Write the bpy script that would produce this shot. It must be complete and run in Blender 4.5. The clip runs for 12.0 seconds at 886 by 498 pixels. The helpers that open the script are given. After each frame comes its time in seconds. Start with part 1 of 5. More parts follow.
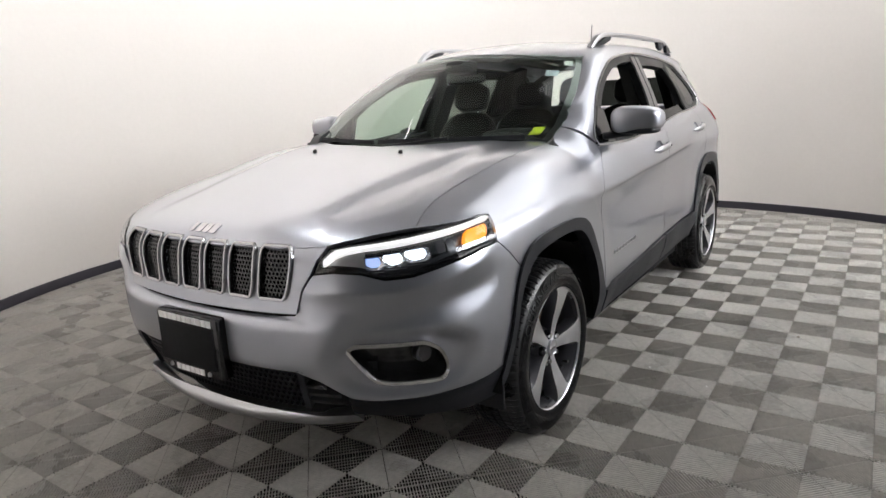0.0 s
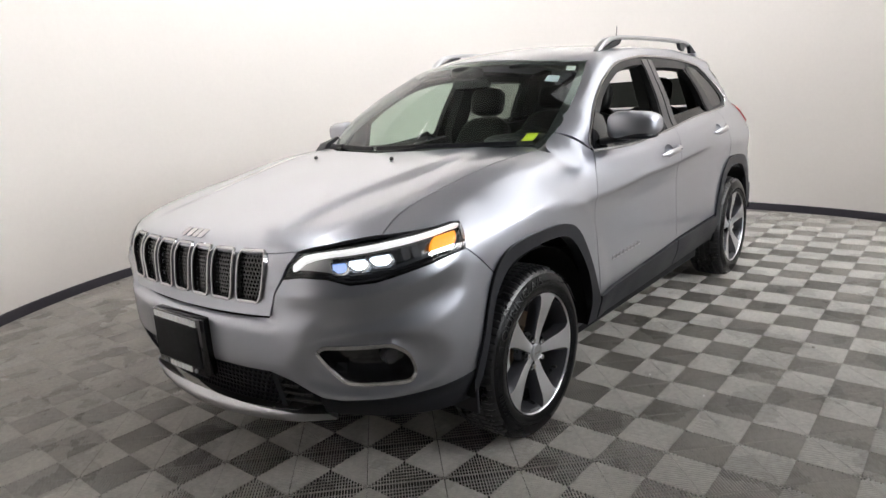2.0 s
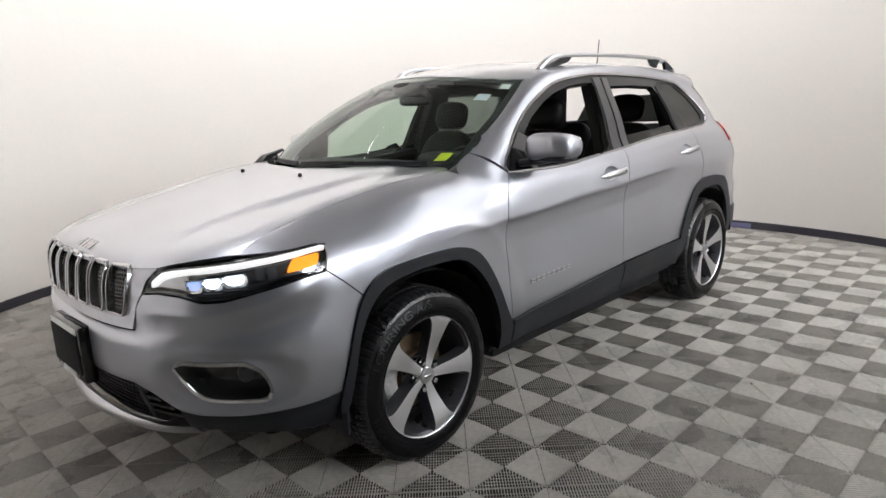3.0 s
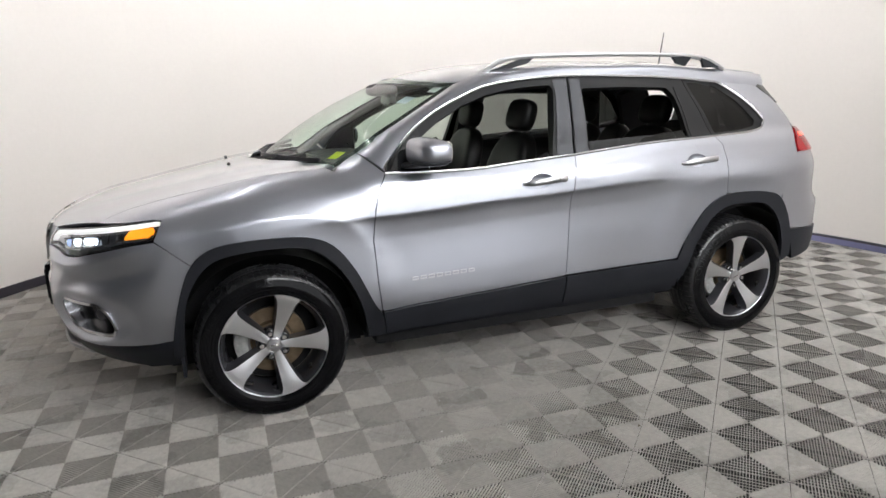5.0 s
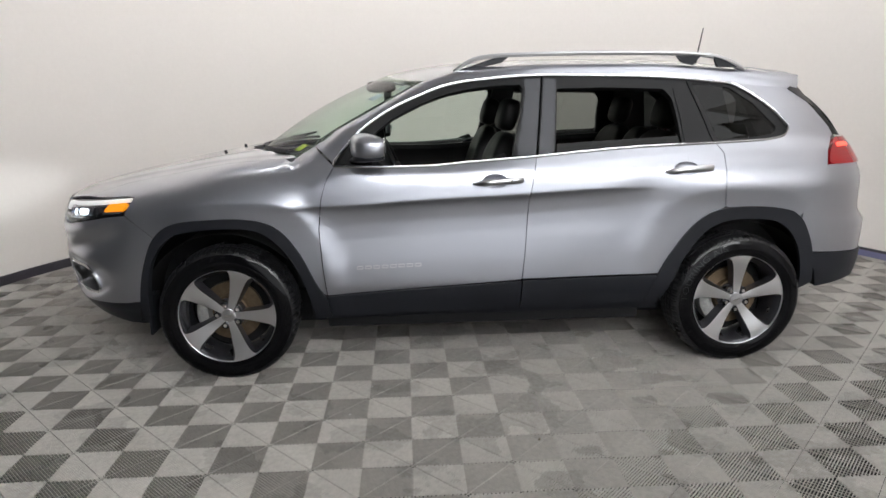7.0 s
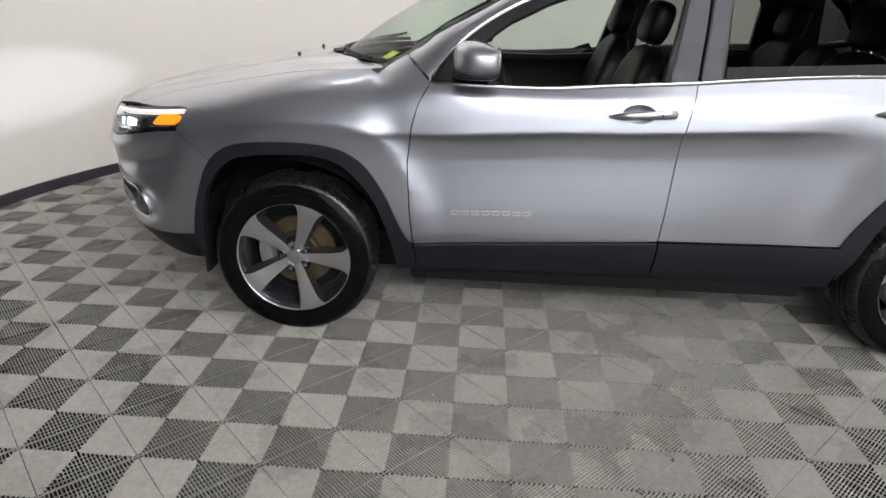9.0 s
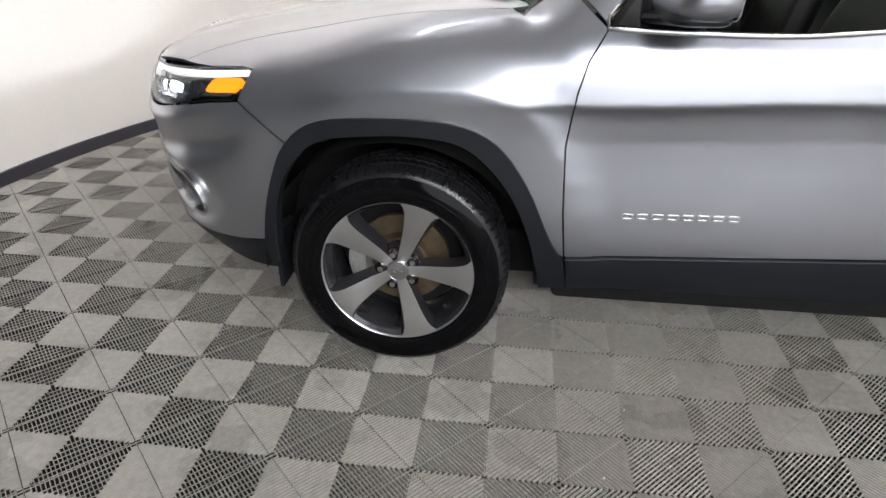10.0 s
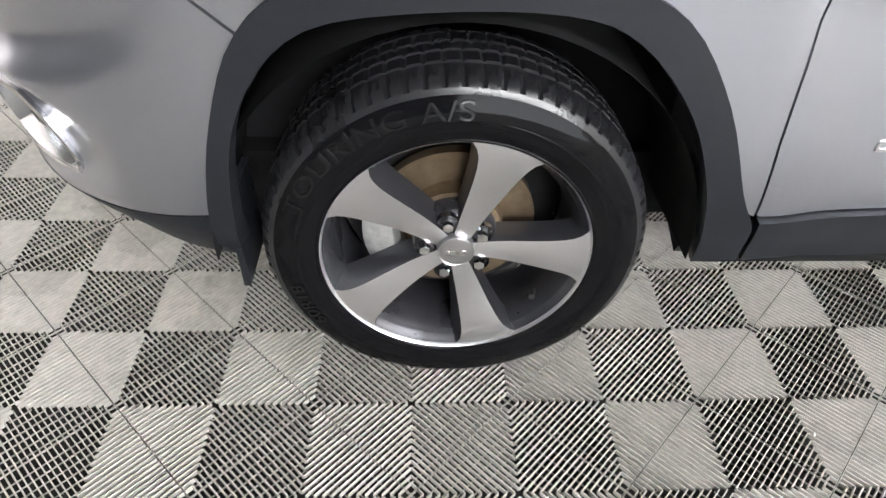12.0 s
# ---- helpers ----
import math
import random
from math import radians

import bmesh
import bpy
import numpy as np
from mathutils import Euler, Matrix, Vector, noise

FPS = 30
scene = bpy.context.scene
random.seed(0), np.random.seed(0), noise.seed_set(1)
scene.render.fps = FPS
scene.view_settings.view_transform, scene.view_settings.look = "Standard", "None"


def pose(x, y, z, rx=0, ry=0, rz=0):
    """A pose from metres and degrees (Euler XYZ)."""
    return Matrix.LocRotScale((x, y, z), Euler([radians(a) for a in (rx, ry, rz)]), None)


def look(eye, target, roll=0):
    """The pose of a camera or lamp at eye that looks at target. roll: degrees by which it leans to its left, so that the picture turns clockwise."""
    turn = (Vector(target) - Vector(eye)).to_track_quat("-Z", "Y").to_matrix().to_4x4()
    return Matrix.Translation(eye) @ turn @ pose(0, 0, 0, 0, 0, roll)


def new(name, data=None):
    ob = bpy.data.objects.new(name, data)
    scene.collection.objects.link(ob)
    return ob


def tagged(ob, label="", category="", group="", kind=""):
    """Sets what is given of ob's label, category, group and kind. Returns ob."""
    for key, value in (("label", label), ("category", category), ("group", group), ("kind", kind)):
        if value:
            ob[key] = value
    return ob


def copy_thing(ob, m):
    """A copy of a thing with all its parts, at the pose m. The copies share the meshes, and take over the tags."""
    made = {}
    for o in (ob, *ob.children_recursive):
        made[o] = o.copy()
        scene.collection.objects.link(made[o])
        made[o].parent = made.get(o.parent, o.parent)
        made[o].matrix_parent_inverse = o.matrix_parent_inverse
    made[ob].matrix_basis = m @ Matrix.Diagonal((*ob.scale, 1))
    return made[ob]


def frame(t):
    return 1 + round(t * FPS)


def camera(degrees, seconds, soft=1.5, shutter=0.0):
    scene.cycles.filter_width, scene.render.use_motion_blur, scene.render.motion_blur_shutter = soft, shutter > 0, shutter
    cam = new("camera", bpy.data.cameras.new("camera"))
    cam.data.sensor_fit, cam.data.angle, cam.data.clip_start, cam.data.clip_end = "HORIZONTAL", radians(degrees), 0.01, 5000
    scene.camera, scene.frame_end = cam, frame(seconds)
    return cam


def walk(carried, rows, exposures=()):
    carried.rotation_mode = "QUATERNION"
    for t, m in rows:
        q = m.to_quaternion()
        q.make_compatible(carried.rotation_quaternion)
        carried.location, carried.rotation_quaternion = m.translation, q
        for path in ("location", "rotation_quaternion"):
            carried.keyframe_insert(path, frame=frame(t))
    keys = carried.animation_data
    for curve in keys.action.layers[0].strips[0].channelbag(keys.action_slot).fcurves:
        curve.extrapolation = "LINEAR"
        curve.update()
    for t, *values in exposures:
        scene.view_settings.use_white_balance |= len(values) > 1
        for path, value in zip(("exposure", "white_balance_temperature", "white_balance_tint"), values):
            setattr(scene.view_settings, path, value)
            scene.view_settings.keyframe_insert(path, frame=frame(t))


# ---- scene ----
cam = camera(69.3, 12.0)

PATH = [
    (0, (-2.238, -1.902, 1.352), (-0.633, -0.801, 0.891), -3.0),
    (0.5, (-2.137, -2.078, 1.378), (-0.606, -0.876, 0.919), -3.1),
    (1, (-2.118, -2.109, 1.374), (-0.605, -0.885, 0.913), -3.6),
    (1.5, (-2.121, -2.109, 1.37), (-0.618, -0.869, 0.919), -4.0),
    (2, (-2.102, -2.17, 1.371), (-0.606, -0.922, 0.918), -3.7),
    (2.5, (-1.931, -2.375, 1.359), (-0.462, -1.094, 0.91), -3.4),
    (3, (-1.655, -2.637, 1.409), (-0.269, -1.263, 0.971), -2.5),
    (5, (-0.193, -3.787, 1.443), (0.461, -1.953, 0.985), -1.6),
    (5.5, (0.275, -3.953, 1.429), (0.71, -2.059, 0.958), -1.0),
    (6, (0.643, -3.937, 1.408), (0.933, -2.022, 0.911), -0.1),
    (6.5, (0.905, -4.097, 1.425), (1.096, -2.161, 0.962), -0.6),
    (8.5, (0.928, -3.768, 1.46), (0.903, -1.867, 0.838), 1.4),
    (9, (0.777, -3.409, 1.442), (0.681, -1.557, 0.693), 1.7),
    (9.5, (0.603, -2.995, 1.434), (0.42, -1.178, 0.62), 2.3),
    (10, (0.345, -2.646, 1.381), (0.148, -0.891, 0.443), 0.5),
    (10.5, (0.134, -2.248, 1.326), (0.061, -0.591, 0.208), 1.3),
    (11, (0.045, -1.955, 1.219), (-0.039, -0.361, 0.014), 0.5),
    (11.5, (-0.096, -1.776, 1.139), (-0.006, -0.231, -0.128), 2.2),
    (12, (-0.077, -1.761, 1.134), (0.013, -0.265, -0.19), 2.1),
]
walk(cam, [(t, look(e, g, r)) for t, e, g, r in PATH], [(0, -0.42), (4.9, -0.45), (5.4, -0.74), (6.7, -0.79), (8.3, -0.72), (9.5, -0.5), (10, -0.32), (10.5, 0.19), (11, 0.81), (12, 0.90)])

# ---- light ----
world = bpy.data.worlds.new("world")
scene.world = world
world.use_nodes = True
world.node_tree.nodes["Background"].inputs[0].default_value = (0.9, 0.93, 1.0, 1)
world.node_tree.nodes["Background"].inputs[1].default_value = 0.05



# ---- materials ----
def shader(name):
    m = bpy.data.materials.new(name)
    m.use_nodes = True
    return m, m.node_tree.nodes, m.node_tree.links, m.node_tree.nodes["Principled BSDF"]


def surface(name, color, rough=0.5, metal=0.0, coat=0.0, vary=0.12, grain=60.0, stain=2.5, bump=0.0, spec=0.5, rvary=0.1, placed=False):
    """A procedural surface: colour and gloss vary at two scales, with fine relief."""
    m, n, l, b = shader(name)
    b.inputs["Metallic"].default_value = metal
    b.inputs["Coat Weight"].default_value = coat
    b.inputs["Coat Roughness"].default_value = 0.07
    b.inputs["Specular IOR Level"].default_value = spec
    tex = n.new("ShaderNodeTexCoord")
    fine, wide = n.new("ShaderNodeTexNoise"), n.new("ShaderNodeTexNoise")
    fine.inputs["Scale"].default_value, wide.inputs["Scale"].default_value = grain, stain
    fine.inputs["Detail"].default_value = wide.inputs["Detail"].default_value = 4
    mix = n.new("ShaderNodeMath")
    mix.operation = "MULTIPLY_ADD"
    mix.inputs[1].default_value = 0.5
    for t in (fine, wide):
        l.new(n.new("ShaderNodeNewGeometry").outputs["Position"] if placed else tex.outputs["Object"], t.inputs["Vector"])
    l.new(fine.outputs["Fac"], mix.inputs[0])
    half_wide = n.new("ShaderNodeMath")
    half_wide.operation = "MULTIPLY"
    half_wide.inputs[1].default_value = 0.5
    l.new(wide.outputs["Fac"], half_wide.inputs[0])
    l.new(half_wide.outputs[0], mix.inputs[2])
    ramp = n.new("ShaderNodeValToRGB")
    ramp.color_ramp.elements[0].position, ramp.color_ramp.elements[1].position = 0.3, 0.7
    ramp.color_ramp.elements[0].color = (*[c * (1 - vary) for c in color], 1)
    ramp.color_ramp.elements[1].color = (*[min(1, c * (1 + vary)) for c in color], 1)
    l.new(mix.outputs[0], ramp.inputs[0])
    l.new(ramp.outputs[0], b.inputs["Base Color"])
    gloss = n.new("ShaderNodeMapRange")
    gloss.inputs["From Min"].default_value, gloss.inputs["From Max"].default_value = 0.3, 0.7
    gloss.inputs["To Min"].default_value, gloss.inputs["To Max"].default_value = rough * (1 - rvary), min(1, rough * (1 + rvary))
    l.new(wide.outputs["Fac"], gloss.inputs[0])
    l.new(gloss.outputs[0], b.inputs["Roughness"])
    if bump:
        bm = n.new("ShaderNodeBump")
        bm.inputs["Strength"].default_value = bump
        bm.inputs["Distance"].default_value = 0.002
        l.new(fine.outputs["Fac"], bm.inputs["Height"])
        l.new(bm.outputs[0], b.inputs["Normal"])
    return m


def glass(name, tint, gloss=0.06):
    m, n, l, b = shader(name)
    n.remove(b)
    clear, shine, mix, fres = n.new("ShaderNodeBsdfTransparent"), n.new("ShaderNodeBsdfGlossy"), n.new("ShaderNodeMixShader"), n.new("ShaderNodeLayerWeight")
    power, scale = n.new("ShaderNodeMath"), n.new("ShaderNodeMath")
    power.operation, power.inputs[1].default_value = "POWER", 5.0
    scale.operation, scale.inputs[1].default_value, scale.inputs[2].default_value = "MULTIPLY_ADD", 0.85, gloss
    clear.inputs[0].default_value = (*tint, 1)
    shine.inputs["Roughness"].default_value = 0.01
    fres.inputs["Blend"].default_value = 0.5
    l.new(fres.outputs["Facing"], power.inputs[0])
    l.new(power.outputs[0], scale.inputs[0])
    l.new(scale.outputs[0], mix.inputs[0])
    l.new(clear.outputs[0], mix.inputs[1])
    l.new(shine.outputs[0], mix.inputs[2])
    l.new(mix.outputs[0], n["Material Output"].inputs[0])
    return m


def lit(name, color, power, base=(0.8, 0.8, 0.8), rough=0.2):
    m, n, l, b = shader(name)
    b.inputs["Base Color"].default_value = (*base, 1)
    b.inputs["Roughness"].default_value = rough
    b.inputs["Emission Color"].default_value = (*color, 1)
    b.inputs["Emission Strength"].default_value = power
    return m


PAINT = surface("silver_paint", (0.425, 0.437, 0.485), 0.32, 0.92, 1.0, 0.04, 1100, 3, 0.015, rvary=0.05)
CLAD = surface("black_plastic", (0.015, 0.016, 0.020), 0.40, 0, 0, 0.2, 300, 5, 0.15, 0.25)
GLOSSBLACK = surface("gloss_black", (0.012, 0.012, 0.014), 0.12, 0, 0.3, 0.1, 80, 4)
PILLAR = surface("pillar_trim", (0.05, 0.052, 0.058), 0.22, 0.5, 0.3, 0.1, 200, 4)
CHROME = surface("chrome", (0.82, 0.82, 0.83), 0.10, 1, 0, 0.03, 80, 3)
SATIN = surface("satin_metal", (0.56, 0.56, 0.575), 0.30, 1, 0, 0.05, 300, 3)
RUBBER = surface("tyre_rubber", (0.004, 0.004, 0.0048), 0.07, 0, 0, 0.25, 120, 6, 0.05, 0.2)
TREAD = surface("tyre_tread", (0.014, 0.014, 0.0155), 0.28, 0, 0, 0.3, 120, 6, 0.1, 0.5)
WELL = surface("wheel_well", (0.012, 0.012, 0.013), 0.85, 0, 0, 0.3, 50, 5, 0.2, 0.2)
MACHINED = surface("machined_alloy", (0.80, 0.805, 0.83), 0.30, 1, 0.3, 0.03, 300, 4, 0.0)
POCKET = surface("grey_alloy", (0.075, 0.075, 0.085), 0.28, 0.7, 0.6, 0.10, 200, 6)
RUST = surface("brake_disc", (0.17, 0.125, 0.08), 0.45, 0.7, 0, 0.35, 40, 9, 0.1)
CAST = surface("caliper_metal", (0.42, 0.42, 0.41), 0.5, 0.6, 0, 0.35, 60, 14, 0.3)
LEATHER = surface("black_leather", (0.006, 0.006, 0.0065), 0.45, 0, 0, 0.2, 200, 6, 0.2, 0.25)
TRIM = surface("black_trim", (0.013, 0.013, 0.014), 0.6, 0, 0, 0.2, 200, 5, 0.2)
LINER = surface("grey_headliner", (0.30, 0.30, 0.29), 0.9, 0, 0, 0.06, 400, 3, 0.2)
GLASS = glass("clear_glass", (0.80, 0.90, 0.83), 0.03)
TINT = glass("privacy_glass", (0.028, 0.031, 0.029), 0.035)
LENS = glass("lamp_lens", (0.95, 0.96, 0.97))
WHITE = surface("white_print", (0.88, 0.88, 0.88), 0.5)
YELLOW = surface("yellow_sticker", (0.62, 0.72, 0.03), 0.5)
PAPER = surface("pale_sticker", (0.62, 0.66, 0.75), 0.5)
DRL = lit("daylight_strip", (1.0, 0.99, 0.97), 1.2)
LED = lit("headlight_led", (0.74, 0.86, 1.0), 8.0)
LEDBLUE = lit("headlight_led_rim", (0.30, 0.48, 1.0), 1.2)
NET = surface("grille_mesh", (0.014, 0.014, 0.016), 0.25, 0, 0.3, 0.1, 80, 4)
FRAME = surface("window_surround", (0.011, 0.011, 0.012), 0.38, 0, 0, 0.1, 200, 4, 0.05, 0.25)
AMBER = lit("amber_marker", (1.0, 0.34, 0.01), 1.4, (0.8, 0.25, 0.02))
REDLAMP = lit("red_lamp", (1.0, 0.03, 0.04), 0.10, (0.22, 0.004, 0.006), 0.1)
REDLIT = lit("red_lamp_lit", (1.0, 0.10, 0.06), 3.0, (0.5, 0.02, 0.02), 0.1)
WALL = surface("cream_wall", (0.86, 0.818, 0.782), 0.6, 0, 0, 0.02, 30, 0.8, 0.05, 0.3)
BASE = surface("dark_baseboard", (0.045, 0.042, 0.055), 0.4, 0, 0, 0.25, 60, 2)
TAPE = surface("blue_tape", (0.19, 0.19, 0.33), 0.5, 0, 0, 0.15, 60, 2)
RIB = surface("floor_rib", (0.44, 0.418, 0.385), 0.30, 0, 0, 0.22, 45, 3.0, 0.0, 0.6, 0.3, True)
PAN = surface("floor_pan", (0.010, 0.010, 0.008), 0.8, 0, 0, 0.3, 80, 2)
CEIL = surface("ceiling_paint", (0.55, 0.545, 0.54), 0.8, 0, 0, 0.04, 20, 1)
# tones of unseen walls, set to steer light and reflections on the car
PALE_UNSEEN = surface("pale_unseen_wall", (0.68, 0.66, 0.64), 0.7, 0, 0, 0.06, 30, 1.2, 0.05, 0.3)
DARK_UNSEEN = surface("dark_unseen_wall", (0.07, 0.07, 0.073), 0.7, 0, 0, 0.08, 30, 1.2, 0.05, 0.3)
# glow of the unseen panels added to light the booth
SOUTH_FILL = lit("south_fill", (0.97, 0.985, 1.0), 24.0)
EAST_FILL = lit("east_fill", (0.97, 0.985, 1.0), 2.4)
RING_FILL = lit("ring_fill", (0.985, 0.985, 0.99), 27.5)
LETTER = surface("tyre_lettering", (0.0055, 0.0055, 0.006), 0.24, 0, 0, 0.2, 120, 6)
DEBRIS = surface("dry_leaf", (0.10, 0.07, 0.04), 0.8, 0, 0, 0.3, 200, 20)
BRIGHT = surface("grille_chrome", (0.50, 0.50, 0.51), 0.16, 1, 0, 0.03, 80, 3)
BAY_GLOW = lit("bay_glow", (0.93, 0.96, 1.0), 2.5)


# ---- mesh helpers ----
def thing(name, label, category, group="", at=(0, 0, 0)):
    ob = new(name)
    ob.location = at
    return tagged(ob, label, category, group)


def finish(bm, name, material, smooth=35):
    me = bpy.data.meshes.new(name)
    for f in bm.faces:
        f.smooth = True
    bm.to_mesh(me)
    bm.free()
    me.set_sharp_from_angle(angle=radians(smooth))
    me.materials.append(material)
    return me


def part(name, bm, material, parent=None, label="", smooth=35):
    ob = new(name, finish(bm, name, material, smooth))
    ob.parent = parent
    return tagged(ob, label)


def rnd(pts, r=0.02, n=4):
    """Rounds the corners of a closed outline."""
    out, k = [], len(pts)
    for i in range(k):
        p, a, b = Vector(pts[i]), Vector(pts[i - 1]), Vector(pts[(i + 1) % k])
        da, db = (a - p), (b - p)
        p0 = p + da.normalized() * min(r, da.length * 0.45)
        p1 = p + db.normalized() * min(r, db.length * 0.45)
        for j in range(n + 1):
            t = j / n
            out.append(tuple(p0 * (1 - t) ** 2 + p * 2 * t * (1 - t) + p1 * t * t))
    return out


def flow(pts, n=5):
    """A smooth open line through points."""
    out = []
    for i in range(len(pts) - 1):
        p0, p1, p2, p3 = [Vector(pts[min(len(pts) - 1, max(0, j))]) for j in (i - 1, i, i + 1, i + 2)]
        for j in range(n):
            t = j / n
            out.append(tuple(0.5 * (2 * p1 + (p2 - p0) * t + (2 * p0 - 5 * p1 + 4 * p2 - p3) * t * t + (3 * p1 - p0 - 3 * p2 + p3) * t ** 3)))
    return out + [tuple(pts[-1])]


def area(pts):
    return sum(pts[i - 1][0] * p[1] - p[0] * pts[i - 1][1] for i, p in enumerate(pts)) / 2


def holed(outer, hole):
    """One outline that runs round outer and, by a hair-wide slit, round hole."""
    o = list(outer) if area(outer) > 0 else list(outer)[::-1]
    h = list(hole) if area(hole) < 0 else list(hole)[::-1]
    i, j = min(((i, j) for i in range(len(o)) for j in range(len(h))), key=lambda k: (o[k[0]][0] - h[k[1]][0]) ** 2 + (o[k[0]][1] - h[k[1]][1]) ** 2)
    d = Vector((h[j][1] - o[i][1], o[i][0] - h[j][0]))
    d = d.normalized() * 0.0002
    oi, hj = Vector(o[i]), Vector(h[j])
    return o[i + 1:] + o[:i] + [tuple(oi - d)] + [tuple(hj - d)] + h[j + 1:] + h[:j] + [tuple(hj + d)] + [tuple(oi + d)]


def sheet(outline, f, step=(0.04, 0.03), depth=0.012, core=(1.3, 0, 0.6), lines=()):
    """A curved panel: the outline in two coordinates, cut into a grid, laid on the surface f, with a turned-in edge."""
    bm = bmesh.new()
    bm.faces.new([bm.verts.new((u, v, 0)) for u, v in outline])
    us, vs = [p[0] for p in outline], [p[1] for p in outline]
    cuts = [((k * step[0], 0, 0), (1, 0, 0)) for k in range(math.ceil(min(us) / step[0]), math.floor(max(us) / step[0]) + 1)]
    cuts += [((0, k * step[1], 0), (0, 1, 0)) for k in range(math.ceil(min(vs) / step[1]), math.floor(max(vs) / step[1]) + 1)]
    cuts += [((0, v, 0), (0, 1, 0)) for v in lines if min(vs) < v < max(vs)]
    for co, no in cuts:
        bmesh.ops.bisect_plane(bm, geom=bm.verts[:] + bm.edges[:] + bm.faces[:], dist=1e-5, plane_co=co, plane_no=no)
    for v in bm.verts:
        v.co = f(v.co.x, v.co.y)
    bm.normal_update()
    c = Vector(core)
    if sum(g.normal.dot((g.calc_center_median() - c).normalized()) * g.calc_area() for g in bm.faces) < 0:
        bmesh.ops.reverse_faces(bm, faces=bm.faces[:])
    bm.normal_update()
    if depth:
        rim(bm, depth)
    return bm


def rim(bm, depth):
    keep = {tuple(v.co): v.normal.copy() for v in bm.verts}
    got = bmesh.ops.extrude_edge_only(bm, edges=[e for e in bm.edges if e.is_boundary])
    for v in got["geom"]:
        if isinstance(v, bmesh.types.BMVert):
            v.co = v.co - keep.get(tuple(v.co), Vector((0, 0, 0))) * depth
    bm.normal_update()


def box(bm, lo, hi, bevel=0.0):
    got = bmesh.ops.create_cube(bm, size=1)["verts"]
    for v in got:
        v.co = Vector([lo[i] + (v.co[i] + 0.5) * (hi[i] - lo[i]) for i in range(3)])
    if bevel:
        es = {e for v in got for e in v.link_edges}
        bmesh.ops.bevel(bm, geom=list(es), offset=bevel, segments=2, affect="EDGES", profile=0.5)
    return bm


def pill(center, size, e1=0.5, e2=0.5, nu=24, nv=12, tilt=None, fn=None):
    """A rounded block (superellipsoid)."""
    bm = bmesh.new()
    pw = lambda c, e: math.copysign(abs(c) ** e, c)
    rows = []
    for i in range(nv + 1):
        a = -math.pi / 2 + math.pi * i / nv
        row = []
        for j in range(nu if 0 < i < nv else 1):
            b = 2 * math.pi * j / nu
            p = Vector((pw(math.cos(a), e1) * pw(math.cos(b), e2) * size[0], pw(math.cos(a), e1) * pw(math.sin(b), e2) * size[1], pw(math.sin(a), e1) * size[2]))
            if fn:
                p = fn(p)
            if tilt:
                p = tilt @ p
            row.append(bm.verts.new(p + Vector(center)))
        rows.append(row)
    for i in range(nv):
        for j in range(nu):
            a, b = rows[i], rows[i + 1]
            q = [a[j % len(a)], a[(j + 1) % nu % len(a)], b[(j + 1) % nu % len(b)], b[j % len(b)]]
            q = [v for k, v in enumerate(q) if v not in q[:k]]
            if len(q) > 2:
                bm.faces.new(q)
    bmesh.ops.recalc_face_normals(bm, faces=bm.faces[:])
    return bm


def sweep(path, section, closed=False, up=Vector((0, 0, 1)), scale=None):
    """A section (side, up pairs) carried along a line of points."""
    bm = bmesh.new()
    pts = [Vector(p) for p in path]
    rings = []
    for i, p in enumerate(pts):
        a, b = (pts[i - 1], pts[(i + 1) % len(pts)]) if closed else (pts[max(0, i - 1)], pts[min(len(pts) - 1, i + 1)])
        t = (b - a).normalized()
        s = t.cross(up)
        s = s.normalized() if s.length > 1e-4 else Vector((0, 1, 0))
        w = s.cross(t)
        k = scale(i / (len(pts) - 1)) if scale else 1
        rings.append([bm.verts.new(p + s * u * k + w * v * k) for u, v in section])
    m = len(section)
    for i in range(len(rings) - (0 if closed else 1)):
        a, b = rings[i], rings[(i + 1) % len(rings)]
        for j in range(m):
            bm.faces.new((a[j], a[(j + 1) % m], b[(j + 1) % m], b[j]))
    if not closed:
        bm.faces.new(rings[0])
        bm.faces.new(rings[-1])
    bmesh.ops.recalc_face_normals(bm, faces=bm.faces[:])
    return bm


def ring_section(a, b, n=8):
    return [(a * math.cos(2 * math.pi * i / n), b * math.sin(2 * math.pi * i / n)) for i in range(n)]


def loft(rows, flip=False):
    bm = bmesh.new()
    vs = [[bm.verts.new(p) for p in r] for r in rows]
    for a, b in zip(vs, vs[1:]):
        for j in range(len(a) - 1):
            bm.faces.new((a[j], a[j + 1], b[j + 1], b[j]))
    bm.normal_update()
    return bm


def outward(bm, core=(1.3, 0, 0.6)):
    c = Vector(core)
    if sum(g.normal.dot((g.calc_center_median() - c).normalized()) * g.calc_area() for g in bm.faces) < 0:
        bmesh.ops.reverse_faces(bm, faces=bm.faces[:])
    bm.normal_update()
    return bm


def lathe(profile, n=96, fn=None):
    """Turns (axial, radius) pairs round the y axis; the outer side faces -y."""
    bm = bmesh.new()
    rows = []
    for i in range(n):
        a = 2 * math.pi * i / n
        rows.append([])
        for k, (y, r) in enumerate(profile):
            if fn:
                y, r = fn(i, k, y, r)
            rows[-1].append(bm.verts.new((r * math.cos(a), y, r * math.sin(a))))
    for i in range(n):
        a, b = rows[i], rows[(i + 1) % n]
        for j in range(len(profile) - 1):
            bm.faces.new((a[j], a[j + 1], b[j + 1], b[j]))
    bmesh.ops.recalc_face_normals(bm, faces=bm.faces[:])
    return bm


